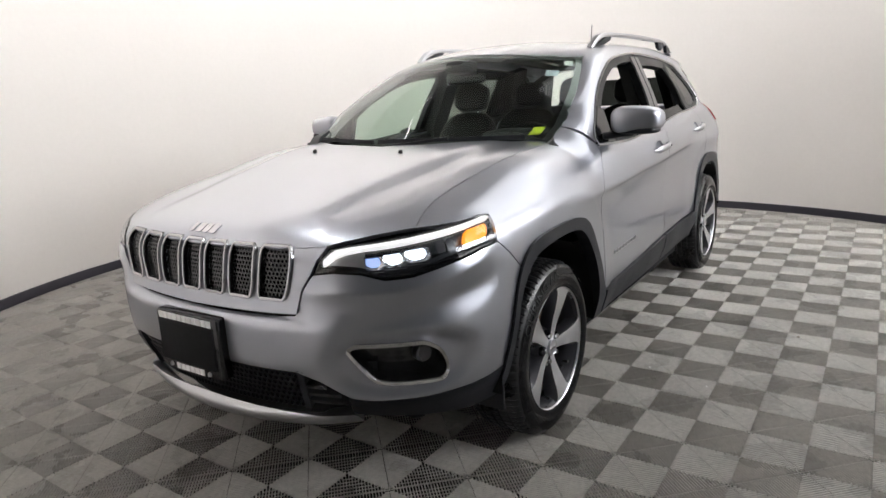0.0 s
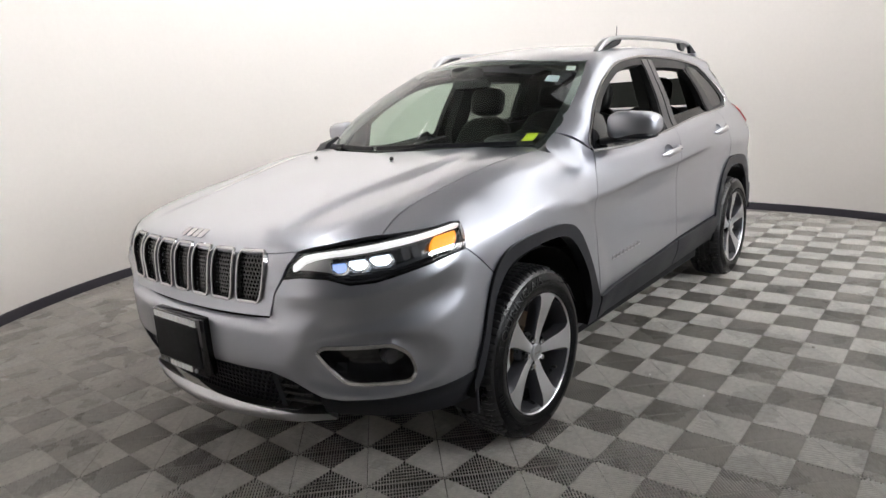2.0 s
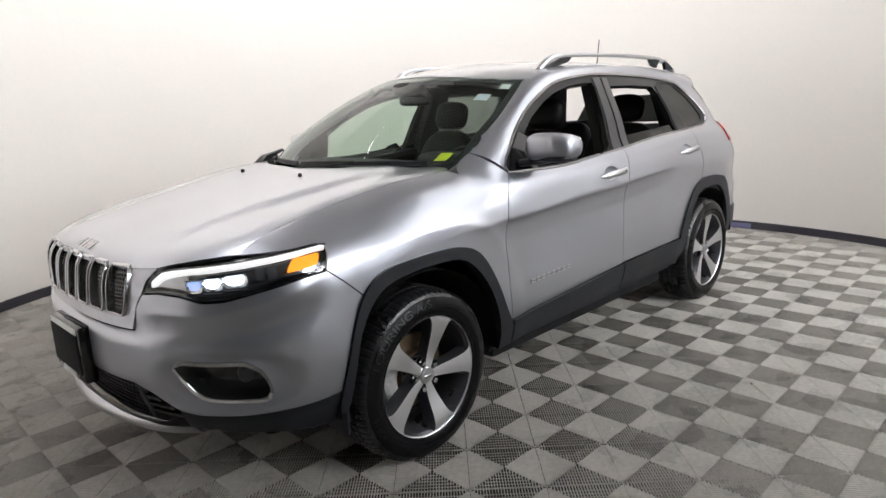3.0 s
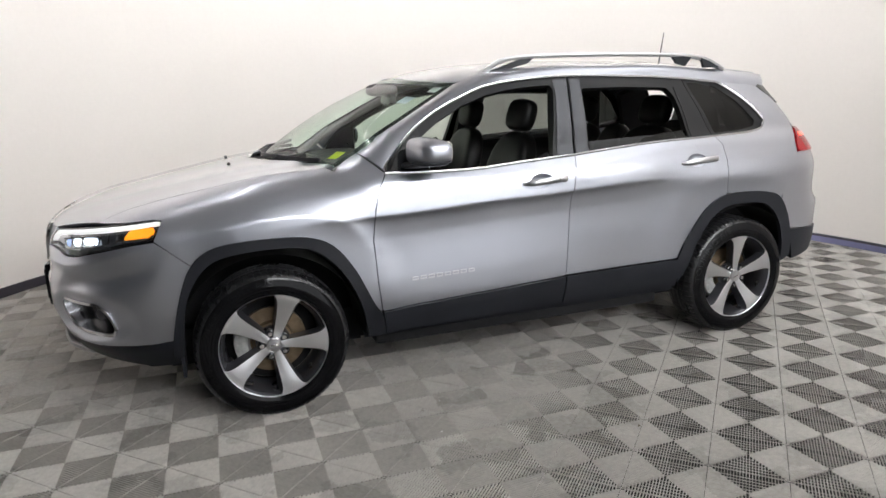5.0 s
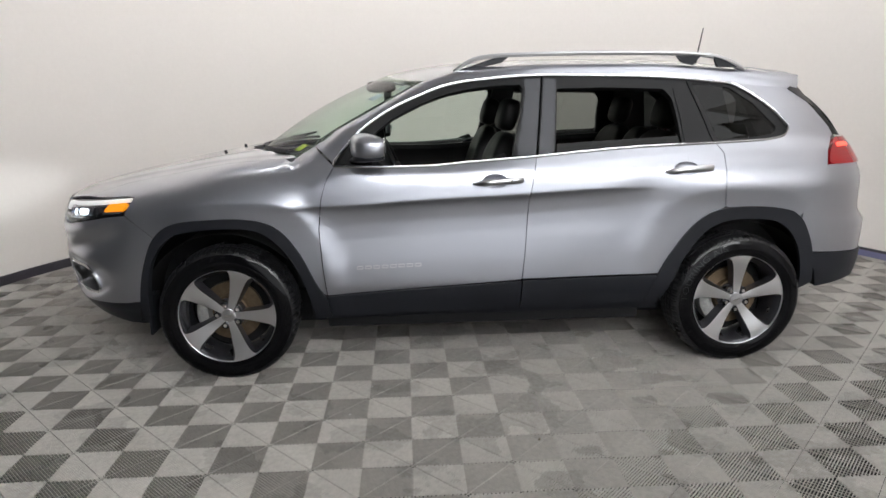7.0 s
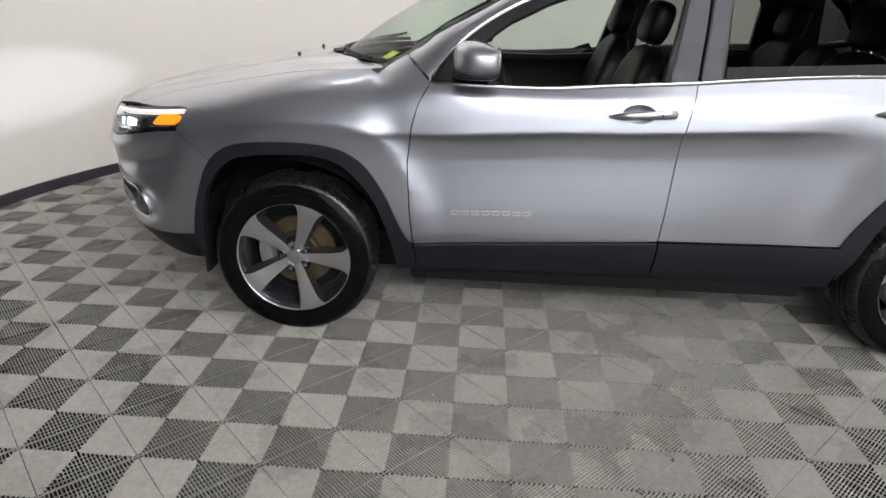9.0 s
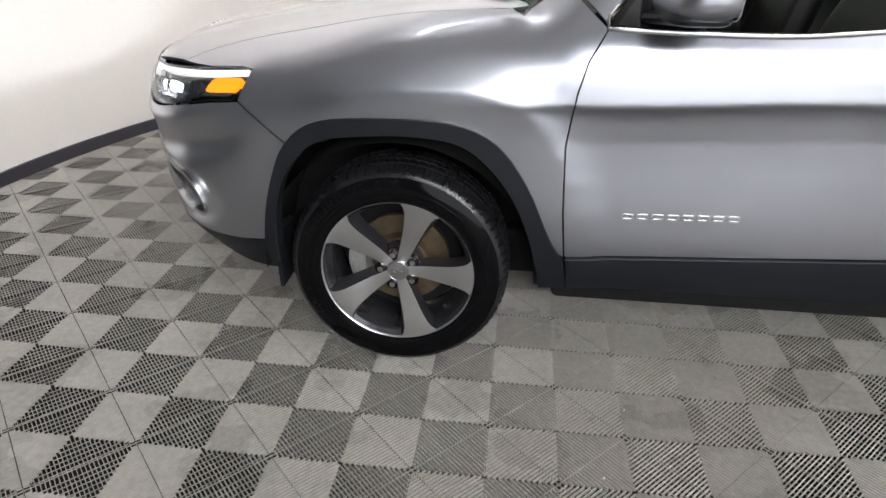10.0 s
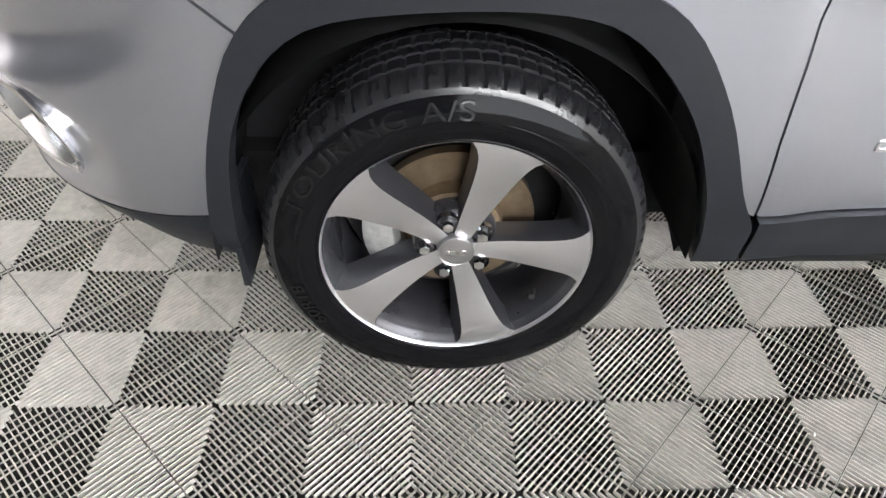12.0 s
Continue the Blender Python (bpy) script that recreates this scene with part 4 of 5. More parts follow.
# black border of the windscreen
for v0, v1, w0, w1 in ((-1, 1, 0.955, 1.0), (-1, 1, 0.0, 0.05), (-1, -0.955, 0.05, 0.955), (0.955, 1, 0.05, 0.955)):
    bm = outward(loft([[screen(v0 + (v1 - v0) * i / 20, w0 + (w1 - w0) * k / 8, -0.006) for i in range(21)] for k in range(9)]), (1.3, 0, 0.9))
    part("screen_border", bm, GLOSSBLACK, wind, "black printed glass border")
part("sticker", on_screen(-0.915, -0.858, 0.095, 0.165, -0.008), YELLOW, wind, "yellow-green sticker")
part("sticker", on_screen(-0.865, -0.785, 0.72, 0.80, -0.008), PAPER, wind, "pale blue paper sticker")
part("sticker", on_screen(-0.94, -0.88, 0.88, 0.94, -0.008), WHITE, wind, "white sticker")
# cowl and wipers
cowl_rows = [[Vector((0.0 + 0.35 * abs(v) ** 2.3 + d, 0.69 * v, 1.105)) for v in [-1 + 2 * i / 24 for i in range(25)]] for d in (-0.03, 0.05, 0.10)]
bm = outward(loft(cowl_rows), (0.3, 0, 0.6))
rim(bm, 0.03)
part("cowl", bm, CLAD, car, "black plastic cowl below the windscreen")
for y0, y1, lift in ((-0.58, 0.02, 0.0), (0.05, 0.60, 0.0)):
    wiper = part("wiper", sweep([screen(y1 / 0.66, 0.0, 0.025) + Vector((-0.05, 0, -0.012)), screen((y0 * 0.4 + y1 * 0.6) / 0.66, 0.03, 0.022), screen((y0 * 0.55 + y1 * 0.45) / 0.66, 0.05, 0.022)], [(-0.011, -0.006), (0.011, -0.006), (0.008, 0.007), (-0.008, 0.007)]), CLAD, car, "black wiper")
    part("blade", sweep([screen((y0 + (y1 - y0) * i / 12) / 0.66, 0.045 + 0.01 * math.sin(i / 4), 0.012) for i in range(13)], [(-0.008, -0.008), (0.008, -0.008), (0.004, 0.010), (-0.004, 0.010)]), CLAD, wiper)
part("wiper_knuckle", sweep([(0.10, 0.46, 1.135), (0.17, 0.50, 1.175), (0.23, 0.53, 1.185), (0.32, 0.56, 1.205)], [(-0.030, -0.020), (0.030, -0.020), (0.022, 0.012), (-0.022, 0.012)], scale=lambda t: 1.1 - 0.75 * t), CLAD, car, "black wiper arm pivot")
for y in (-0.25, 0.245):
    c = hood()(-0.105, y)
    part("washer_nozzle", pill(c + Vector((0, 0, 0.006)), (0.009, 0.008, 0.009), 0.8, 0.8, 12, 8), TRIM, bonnet, "small black washer nozzle")

# mirrors
for s in (-1, 1):
    def shape(p):
        k = 1 - 0.18 * max(0, p.x / 0.085) - 0.10 * (p.y / 0.11) * 1.0
        return Vector((p.x + 0.02 * (p.y / 0.11), p.y, p.z * k))
    fix = Matrix.Diagonal((1, s, 1, 1)).to_3x3()
    cap = part("door_mirror", pill((0.755, s * 0.972, 1.206), (0.082, 0.112, 0.064), 0.62, 0.6, 36, 18, fix, shape), PAINT, car, "silver door mirror on a black foot")
    part("mirror_skirt", pill((0.758, s * 0.962, 1.158), (0.078, 0.108, 0.018), 0.6, 0.6, 30, 10, fix), CLAD, cap, "black lower mirror shell")
    part("mirror_foot", sweep([(0.70, s * 0.825, 1.135), (0.73, s * 0.89, 1.142), (0.75, s * 0.95, 1.150)], ring_section(0.05, 0.018, 12)), CLAD, cap, "black mirror foot")
    part("mirror_glass", pill((0.834, s * 0.974, 1.203), (0.006, 0.094, 0.050), 0.5, 0.5, 24, 10), CHROME, cap, "mirror glass")
    part("mirror_sail", sheet([(0.60, 1.115), (0.80, 1.105), (0.80, 1.25), (0.74, 1.275), (0.66, 1.205)], side(s, 0.0), (0.05, 0.03), 0.01), GLOSSBLACK, sides[s][1], "black triangle at the mirror foot")
    # handles
    for d, (x0, x1, z), key in ((sides[s][1], HANDLES[0], True), (sides[s][2], HANDLES[1], False)):
        line = [side(s, 0.004)(x0, z - 0.008), side(s, 0.018)(x0 + 0.03, z - 0.005), side(s, 0.030)(x0 + 0.07, z), side(s, 0.036)((x0 + x1) / 2, z + 0.005), side(s, 0.034)(x1 - 0.07, z + 0.008), side(s, 0.024)(x1 - 0.02, z + 0.009), side(s, 0.004)(x1, z + 0.008)]
        h = part("door_handle", sweep(flow([tuple(p) for p in line], 5), ring_section(0.010, 0.0165, 14), scale=lambda t: 0.35 + 0.65 * ease(0, 0.30, t) - 0.15 * ease(0.93, 1, t)), SATIN, d, "silver door handle")
        if key and s < 0:
            c = side(s, 0.046)(x1 - 0.062, z + 0.010)
            part("key_hole", pill(c, (0.004, 0.003, 0.004), 0.8, 0.8, 10, 6), TRIM, h, "small dark lock button")
        cx, cz = (x0 + x1) / 2 - 0.012, z + 0.004
        cup = [(cx + 0.066 * math.cos(k * math.pi / 14), cz + 0.036 * math.sin(k * math.pi / 14)) for k in range(28)]
        part("handle_cup", sheet(cup, lambda u, v, cx=cx, cz=cz: side(s, -0.001 - 0.016 * max(0, 1 - ((u - cx) / 0.066) ** 2 - ((v - cz) / 0.036) ** 2) ** 0.6)(u, v), (0.012, 0.009), 0.0), PAINT, d, "scooped cup behind the handle")

# roof rails and antenna
for s in (-1, 1):
    line = flow([(1.205, s * 0.563, 1.568), (1.25, s * 0.566, 1.600), (1.312, s * 0.568, 1.630), (1.40, s * 0.57, 1.645), (1.55, s * 0.57, 1.653), (1.926, s * 0.57, 1.659), (2.25, s * 0.57, 1.657), (2.432, s * 0.568, 1.654), (2.594, s * 0.562, 1.642), (2.694, s * 0.558, 1.617), (2.80, s * 0.552, 1.570)], 5)
    rail = part("roof_rail", sweep(line, [(-0.016, -0.013), (0.016, -0.013), (0.019, -0.002), (0.014, 0.009), (-0.014, 0.009), (-0.019, -0.002)]), SATIN, car, "satin silver roof rail")
    for pts in ([(1.235, 1.575), (1.33, 1.606), (1.42, 1.636), (1.50, 1.644), (1.46, 1.612), (1.36, 1.588)], [(2.40, 1.650), (2.54, 1.638), (2.50, 1.590), (2.44, 1.605)], [(2.615, 1.634), (2.68, 1.614), (2.75, 1.580), (2.64, 1.578)]):
        bm = bmesh.new()
        fs = bm.faces.new([bm.verts.new((x, s * 0.562, z)) for x, z in pts])
        got = bmesh.ops.extrude_face_region(bm, geom=[fs])
        bmesh.ops.translate(bm, verts=[v for v in got["geom"] if isinstance(v, bmesh.types.BMVert)], vec=(0, s * 0.022, 0))
        bmesh.ops.recalc_face_normals(bm, faces=bm.faces[:])
        part("rail_end", bm, CLAD, rail, "black rail foot")
part("antenna", sweep([(2.80, 0.05, 1.60), (2.805, 0.05, 1.65), (2.815, 0.05, 1.72), (2.835, 0.05, 1.842)], ring_section(0.0045, 0.0045, 8), up=Vector((0, 1, 0)), scale=lambda t: 1.6 - 1.0 * t), TRIM, car, "thin black roof antenna")

# rear end
part("tailgate", sheet(rnd([(-50, 1.19), (-46, 0.98), (-40, 0.80), (40, 0.80), (46, 0.98), (50, 1.19), (0, 1.19)], 1), tail(), (5, 0.03), 0.012), PAINT, car)
part("rear_window", sheet(rnd([(-44, 1.20), (-38, 1.42), (38, 1.42), (44, 1.20)], 1), tail(-0.005), (5, 0.03), 0.0), TINT, car, "dark rear window")
part("rear_bumper", sheet([(-72, 0.80), (-71, 0.90), (-66.3, 1.0), (-63.2, 1.069), (-47, 1.068), (-46, 0.97), (-40, 0.79), (40, 0.79), (46, 0.97), (47, 1.068), (63.2, 1.069), (66.3, 1.0), (71, 0.90), (72, 0.80), (69.5, 0.61), (60, 0.60), (0, 0.55), (-60, 0.60), (-69.5, 0.61)], tail(), (4, 0.03), 0.015), PAINT, car)
part("bumper_lower", sheet([(-69, 0.605), (-60, 0.595), (0, 0.545), (60, 0.595), (69, 0.605), (65, 0.41), (50, 0.44), (0, 0.45), (-50, 0.44), (-65, 0.41)], tail(0.008), (4, 0.03), 0.03), CLAD, car, "black plastic lower rear bumper")
for s in (-1, 1):
    tl = part("tail_lamp", sheet(rnd([(s * 53.6, 1.205), (s * 60.4, 1.142), (s * 63.4, 1.075), (s * 46, 1.072), (s * 38, 1.11), (s * 38, 1.205)], 1.5), tail(0.010), (3, 0.02), 0.03), REDLAMP, car, "lit red tail lamp")
    part("lamp_back", sheet([(s * 36, 1.23), (s * 52, 1.22), (s * 62, 1.06), (s * 36, 1.05)], tail(-0.035), (4, 0.04), 0.01), TRIM, tl, "black lamp housing")
    part("lamp_glow", sheet(rnd([(s * 55, 1.180), (s * 56.5, 1.160), (s * 49, 1.160), (s * 49, 1.180)], 0.5), tail(0.013), (3, 0.02), 0.01), REDLIT, tl, "glowing red lamp strip")
bm = bmesh.new()
rings = []
for i in range(21):
    v = -1 + i / 10
    y, b = 0.522 * v, abs(v) ** 3
    tip, lift = 3.205 - 0.085 * b, 1.562 - 0.030 * b
    line = [(2.98, roof_f(2.98, y).z + 0.003), (3.08, roof_f(3.08, y).z + 0.006), (tip - 0.04, lift + 0.010), (tip - 0.006, lift), (tip, lift - 0.012), (tip - 0.03, lift - 0.034), (3.03, lift - 0.05), (2.98, lift - 0.04)]
    rings.append([bm.verts.new((x, y, z)) for x, z in line])
for p, q in zip(rings, rings[1:]):
    for k in range(8):
        bm.faces.new((p[k], p[(k + 1) % 8], q[(k + 1) % 8], q[k]))
bm.faces.new(rings[0])
bm.faces.new(rings[-1])
bmesh.ops.recalc_face_normals(bm, faces=bm.faces[:])
part("spoiler", bm, PAINT, car, "silver roof spoiler")
for s in (-1, 1):
    part("spoiler_cheek", sheet([(3.035, 1.463), (3.092, 1.500), (3.190, 1.362)], side(s, 0.004), (0.03, 0.03), 0.02), GLOSSBLACK, car, "black trim below the spoiler")

# dark underside and wheel wells
part("underbody", box(bmesh.new(), (-0.58, -0.62, 0.22), (3.15, 0.62, 0.40), 0.03), WELL, car, "black underbody")
part("floor_pan", box(bmesh.new(), (0.50, -0.80, 0.235), (2.20, 0.80, 0.38), 0.02), WELL, car, "black floor pan")
part("engine_bay", box(bmesh.new(), (-0.84, -0.46, 0.36), (0.40, 0.46, 0.86), 0.03), WELL, car)
for x in (0.0, 2.71):
    for s in (-1, 1):
        rows = []
        for i in range(33):
            a = radians((-2 if x < 1 else 10) + (184 if x < 1 else 172) * i / 32)
            rows.append([Vector((x + 0.435 * math.cos(a), s * y, 0.345 + 0.435 * math.sin(a))) for y in (0.885, 0.80, 0.68, 0.55)])
        part("wheel_well", loft(rows), WELL, car, "black wheel well liner")
        bm = box(bmesh.new(), (x - 0.47, s * 0.55 - 0.02, 0.2), (x + 0.47, s * 0.55 + 0.02, 0.80))
        part("well_wall", bm, WELL, car)
    # suspension glimpsed behind the wheel
    for s in (-1, 1):
        part("axle", sweep([(x, s * 0.55, 0.34), (x, s * 0.80, 0.345)], ring_section(0.035, 0.035, 12)), CAST, car)
for s in (-1, 1):
    part("mud_flap", box(bmesh.new(), (-0.405, s * 0.80 - 0.07, 0.25), (-0.390, s * 0.80 + 0.08, 0.45), 0.004), CLAD, car, "black mud flap")

# ---- wheels ----
def tyre_bm():
    prof = [(0.090, 0.230), (0.108, 0.238), (0.119, 0.262), (0.121, 0.290), (0.116, 0.315), (0.106, 0.335), (0.094, 0.348), (0.080, 0.353), (0.066, 0.355),
            (0.060, 0.355), (0.059, 0.348), (0.052, 0.348), (0.051, 0.356), (0.022, 0.357), (0.021, 0.349), (0.013, 0.349), (0.012, 0.357), (-0.012, 0.357), (-0.013, 0.349), (-0.021, 0.349), (-0.022, 0.357), (-0.051, 0.356), (-0.052, 0.348), (-0.059, 0.348), (-0.060, 0.355),
            (-0.066, 0.355), (-0.080, 0.353), (-0.088, 0.350), (-0.094, 0.3465), (-0.100, 0.341), (-0.1045, 0.337), (-0.1055, 0.3345), (-0.110, 0.328), (-0.1165, 0.312), (-0.1205, 0.292), (-0.1205, 0.290), (-0.1215, 0.289), (-0.1200, 0.268), (-0.1150, 0.254), (-0.1165, 0.252), (-0.1150, 0.249), (-0.105, 0.244), (-0.098, 0.242), (-0.090, 0.236)]

    def tread(i, k, y, r):
        if 0.330 < r:
            if abs(y) > 0.062 and i % 6 == 0 and r > 0.3405:
                return y, r - 0.006
            if abs(y) > 0.062 and i % 2 and r > 0.3485:
                return y, r - 0.0022
            if abs(y) <= 0.051 and r > 0.352 and (i + (3 if y > 0 else 0)) % 6 == 0:
                return y, r - 0.004
        return y, r
    i0, i1 = prof.index((0.094, 0.348)), prof.index((-0.110, 0.328))
    wall_in, band_, wall_out = lathe(prof[:i0 + 1], 432, tread), lathe(prof[i0:i1 + 1], 432, tread), lathe(prof[i1:], 432, tread)
    return wall_in, band_, wall_out


def spoke_meshes():
    """One spoke along +x: its machined face, and its two sloping flanks."""
    face = lambda r: -0.088 - 0.022 * ease(0.06, 0.245, r)
    top, flank = bmesh.new(), bmesh.new()
    n, m = 14, 8
    grid = []
    for i in range(n + 1):
        t = i / n
        r = 0.034 + (0.2465 - 0.034) * t
        w = 0.0160 + 0.026 * t + 0.008 * t ** 4 + 0.016 * t ** 14
        lean = radians(2.0) * (t - 0.4)
        grid.append([])
        for j in range(m + 1):
            u = -1 + 2 * j / m
            a = lean + u * w / r
            grid[-1].append(Vector((r * math.cos(a), face(r) + 0.0015 * u * u, r * math.sin(a))))
    vs = [[top.verts.new(p) for p in row] for row in grid]
    for a, b in zip(vs, vs[1:]):
        for j in range(m):
            top.faces.new((a[j], a[j + 1], b[j + 1], b[j]))
    for edge, sg in ((0, -1), (m, 1)):
        rows = []
        for i, row in enumerate(grid):
            t = i / n
            p = row[edge]
            r, a = math.hypot(p.x, p.z), math.atan2(p.z, p.x)
            spread = (0.007 if sg > 0 else 0.018) * (0.4 + 0.9 * t)
            rows.append([Vector((r * math.cos(a + sg * k / r), p.y + d, r * math.sin(a + sg * k / r))) for k, d in ((0, 0), (0.0015, 0.0035), (spread * 0.55, 0.018), (spread, 0.052))])
        q = [[flank.verts.new(v) for v in row] for row in rows]
        for a, b in zip(q, q[1:]):
            for j in range(3):
                flank.faces.new((a[j], a[j + 1], b[j + 1], b[j]))
    bmesh.ops.recalc_face_normals(top, faces=top.faces[:])
    bmesh.ops.recalc_face_normals(flank, faces=flank.faces[:])
    return finish(top, "spoke", MACHINED), finish(flank, "spoke_flank", POCKET)


def build_wheel(name, base):
    w = new(name)
    w.parent = car
    tagged(w, "five-spoke machined alloy wheel with a glossy black tyre")
    wall_in, band_, wall_out = tyre_bm()
    tyre = part("tyre", wall_out, RUBBER, w, "shiny black tyre with raised lettering", 30)
    part("tread", band_, TREAD, tyre, "black tyre tread with grooves", 30)
    part("inner_wall", wall_in, RUBBER, tyre)

    sidewall = spl((0.254, -0.1150), (0.268, -0.1200), (0.289, -0.1215), (0.292, -0.1205), (0.312, -0.1165), (0.328, -0.110))

    def around(mid, rad, wide=1.0):
        def f(x, y, h):
            a = radians(mid) - x * wide / rad
            r = rad + y
            yy = sidewall(r) - 0.0006 - h
            return Vector((r * math.cos(a), yy, r * math.sin(a)))
        return f
    part("lettering", lettered("TOURING A/S", 0.044, around(123, 0.304, 1.42), 0.002), LETTER, w, "raised tyre lettering")
    part("lettering", lettered("60R18", 0.036, around(202, 0.302, 1.2), 0.002), LETTER, w, "raised tyre lettering")
    spoke_me, flank_me = spoke_meshes()
    for k in range(5):
        for nm, me, lab in (("spoke", spoke_me, "bright machined spoke"), ("spoke_flank", flank_me, "dark grey spoke flank")):
            ob = new(nm, me)
            ob.parent = w
            ob.matrix_basis = pose(0, 0, 0, 0, -(base + 72 * k), 0)
            tagged(ob, lab)
    part("rim", lathe([(0.09, 0.236), (0.06, 0.222), (0.02, 0.215), (-0.03, 0.216), (-0.060, 0.220), (-0.082, 0.229), (-0.090, 0.2330), (-0.0950, 0.2345), (-0.1000, 0.2405), (-0.1050, 0.2430), (-0.1070, 0.2445)], 96), POCKET, w, "dark grey alloy rim barrel")
    part("rim_lip", lathe([(-0.1060, 0.2440), (-0.1095, 0.2448), (-0.1125, 0.2470), (-0.1150, 0.2500), (-0.1155, 0.2525), (-0.1130, 0.2545), (-0.104, 0.2550)], 96), MACHINED, w, "bright machined rim edge")
    part("hub", lathe([(-0.020, 0.082), (-0.058, 0.080), (-0.070, 0.072), (-0.0775, 0.060), (-0.080, 0.045), (-0.080, 0.030), (-0.080, 0.001)], 64), POCKET, w, "grey wheel hub")
    part("hub_cap", lathe([(-0.080, 0.0350), (-0.095, 0.0350), (-0.0972, 0.0340), (-0.0978, 0.0325), (-0.0966, 0.0310), (-0.0975, 0.020), (-0.0982, 0.010), (-0.0984, 0.0005)], 48), SATIN, w, "satin silver hub cap")
    for k in range(4):
        part("emblem_bar", box(bmesh.new(), (-0.019 + 0.010 * k, -0.0995, -0.005), (-0.012 + 0.010 * k, -0.0975, 0.005)), CHROME, w)
    for k in range(5):
        a = radians(base + 36 + 72 * k)
        c = Vector((0.0575 * math.cos(a), -0.084, 0.0575 * math.sin(a)))
        nut = bmesh.new()
        bmesh.ops.create_cone(nut, cap_ends=True, segments=6, radius1=0.0115, radius2=0.0105, depth=0.024, matrix=Matrix.Translation(c) @ Matrix.Rotation(radians(90), 4, "X"))
        part("wheel_nut", nut, CHROME, w, "chrome wheel nut")
        well = lathe([(-0.070, 0.0205), (-0.0845, 0.0205), (-0.0850, 0.0190), (-0.078, 0.0175), (-0.0745, 0.0010)], 24)
        bmesh.ops.translate(well, verts=well.verts[:], vec=(c.x, 0, c.z))
        part("nut_seat", well, GLOSSBLACK, w)
    a = radians(base - 108)
    part("valve", sweep([(0.205 * math.cos(a), -0.070, 0.205 * math.sin(a)), (0.197 * math.cos(a), -0.095, 0.197 * math.sin(a))], ring_section(0.006, 0.006, 10)), TRIM, w, "black valve stem")
    part("brake_disc", lathe([(0.020, 0.075), (0.020, 0.158), (-0.004, 0.158), (-0.004, 0.096), (-0.008, 0.094), (-0.034, 0.090), (-0.036, 0.060)], 72), RUST, w, "rust-brown brake disc")
    rows = []
    for i in range(11):
        a = radians(152 + 58 * i / 10)
        rows.append([Vector((r * math.cos(a), y, r * math.sin(a))) for y, r in ((0.03, 0.105), (-0.022, 0.105), (-0.040, 0.118), (-0.044, 0.150), (-0.032, 0.176), (0.03, 0.180))])
    bm = outward(loft(rows), (-0.13, 0.0, 0.0))
    bmesh.ops.holes_fill(bm, edges=[e for e in bm.edges if e.is_boundary])
    part("caliper", bm, CAST, w, "dusty grey brake caliper")
    part("backplate", lathe([(0.040, 0.03), (0.045, 0.21)], 48), WELL, w)
    return w


wheel = build_wheel("wheel", 70)
for i, (x, s, z, turn) in enumerate(((0.0, -1, 0.346, 0), (2.712, -1, 0.352, -20), (0.0, 1, 0.346, 30), (2.712, 1, 0.352, -20))):
    m = pose(x, s * 0.783, z, 0, turn if s < 0 else turn, 0 if s < 0 else 180)
    if i == 0:
        wheel.matrix_basis = m
    else:
        copy_thing(wheel, m)

# ---- inside ----
def seat(x, y, w, head=True, name="seat"):
    ob = new(name)
    ob.parent = car
    tagged(ob, "black leather seat")
    part("cushion", pill((x - 0.02, y, 0.62), (0.27, w, 0.09), 0.5, 0.5), LEATHER, ob)
    t = Matrix.Rotation(radians(16), 3, "Y")
    part("backrest", pill((x + 0.26, y, 0.93), (0.075, w * 0.95, 0.32), 0.6, 0.55, 28, 16, t, lambda p: Vector((p.x - 0.035 * (abs(p.y) / w) ** 3, p.y * (1 - 0.16 * max(0, p.z / 0.32)), p.z))), LEATHER, ob)
    if head:
        part("headrest", pill((x + 0.345, y, 1.335), (0.055, 0.125, 0.092), 0.6, 0.6, 24, 12, t), LEATHER, ob)
        for d in (-0.05, 0.05):
            part("headrest_post", sweep([(x + 0.315, y + d, 1.19), (x + 0.335, y + d, 1.28)], ring_section(0.006, 0.006, 8)), CHROME, ob)
    return ob


for y in (-0.38, 0.38):
    seat(1.18, y, 0.25)
for y in (-0.40, 0.40):
    seat(2.10, y, 0.30, True, "rear_seat")
seat(2.12, 0.0, 0.16, False, "rear_seat")
bm = sheet([(0.42, -0.70), (0.42, 0.70), (0.86, 0.70), (0.86, -0.70)], lambda x, y: Vector((x, y, 1.125 - 2.2 * max(0, x - 0.70) ** 2 - 0.10 * max(0, 0.55 - x) + (0.03 * ease(0.18, 0.10, abs(y + 0.38)) if x > 0.6 else 0))), (0.04, 0.05), 0.25, (0.6, 0, 0.7))
part("dashboard", bm, TRIM, car, "black dashboard")
part("binnacle", pill((0.70, -0.38, 1.125), (0.10, 0.19, 0.055), 0.6, 0.6), TRIM, car, "black instrument hood")
wheel_t = Matrix.Rotation(radians(-24), 4, "Y")
pts = [wheel_t @ Vector((0, 0.185 * math.cos(2 * math.pi * i / 40), 0.185 * math.sin(2 * math.pi * i / 40))) + Vector((0.90, -0.38, 1.02)) for i in range(40)]
sw = part("steering_wheel", sweep(pts, ring_section(0.016, 0.016, 8), True, Vector((0.9, 0, 0.4))), LEATHER, car, "black leather steering wheel")
part("steering_hub", pill((0.885, -0.38, 1.01), (0.03, 0.085, 0.07), 0.6, 0.6), TRIM, sw)
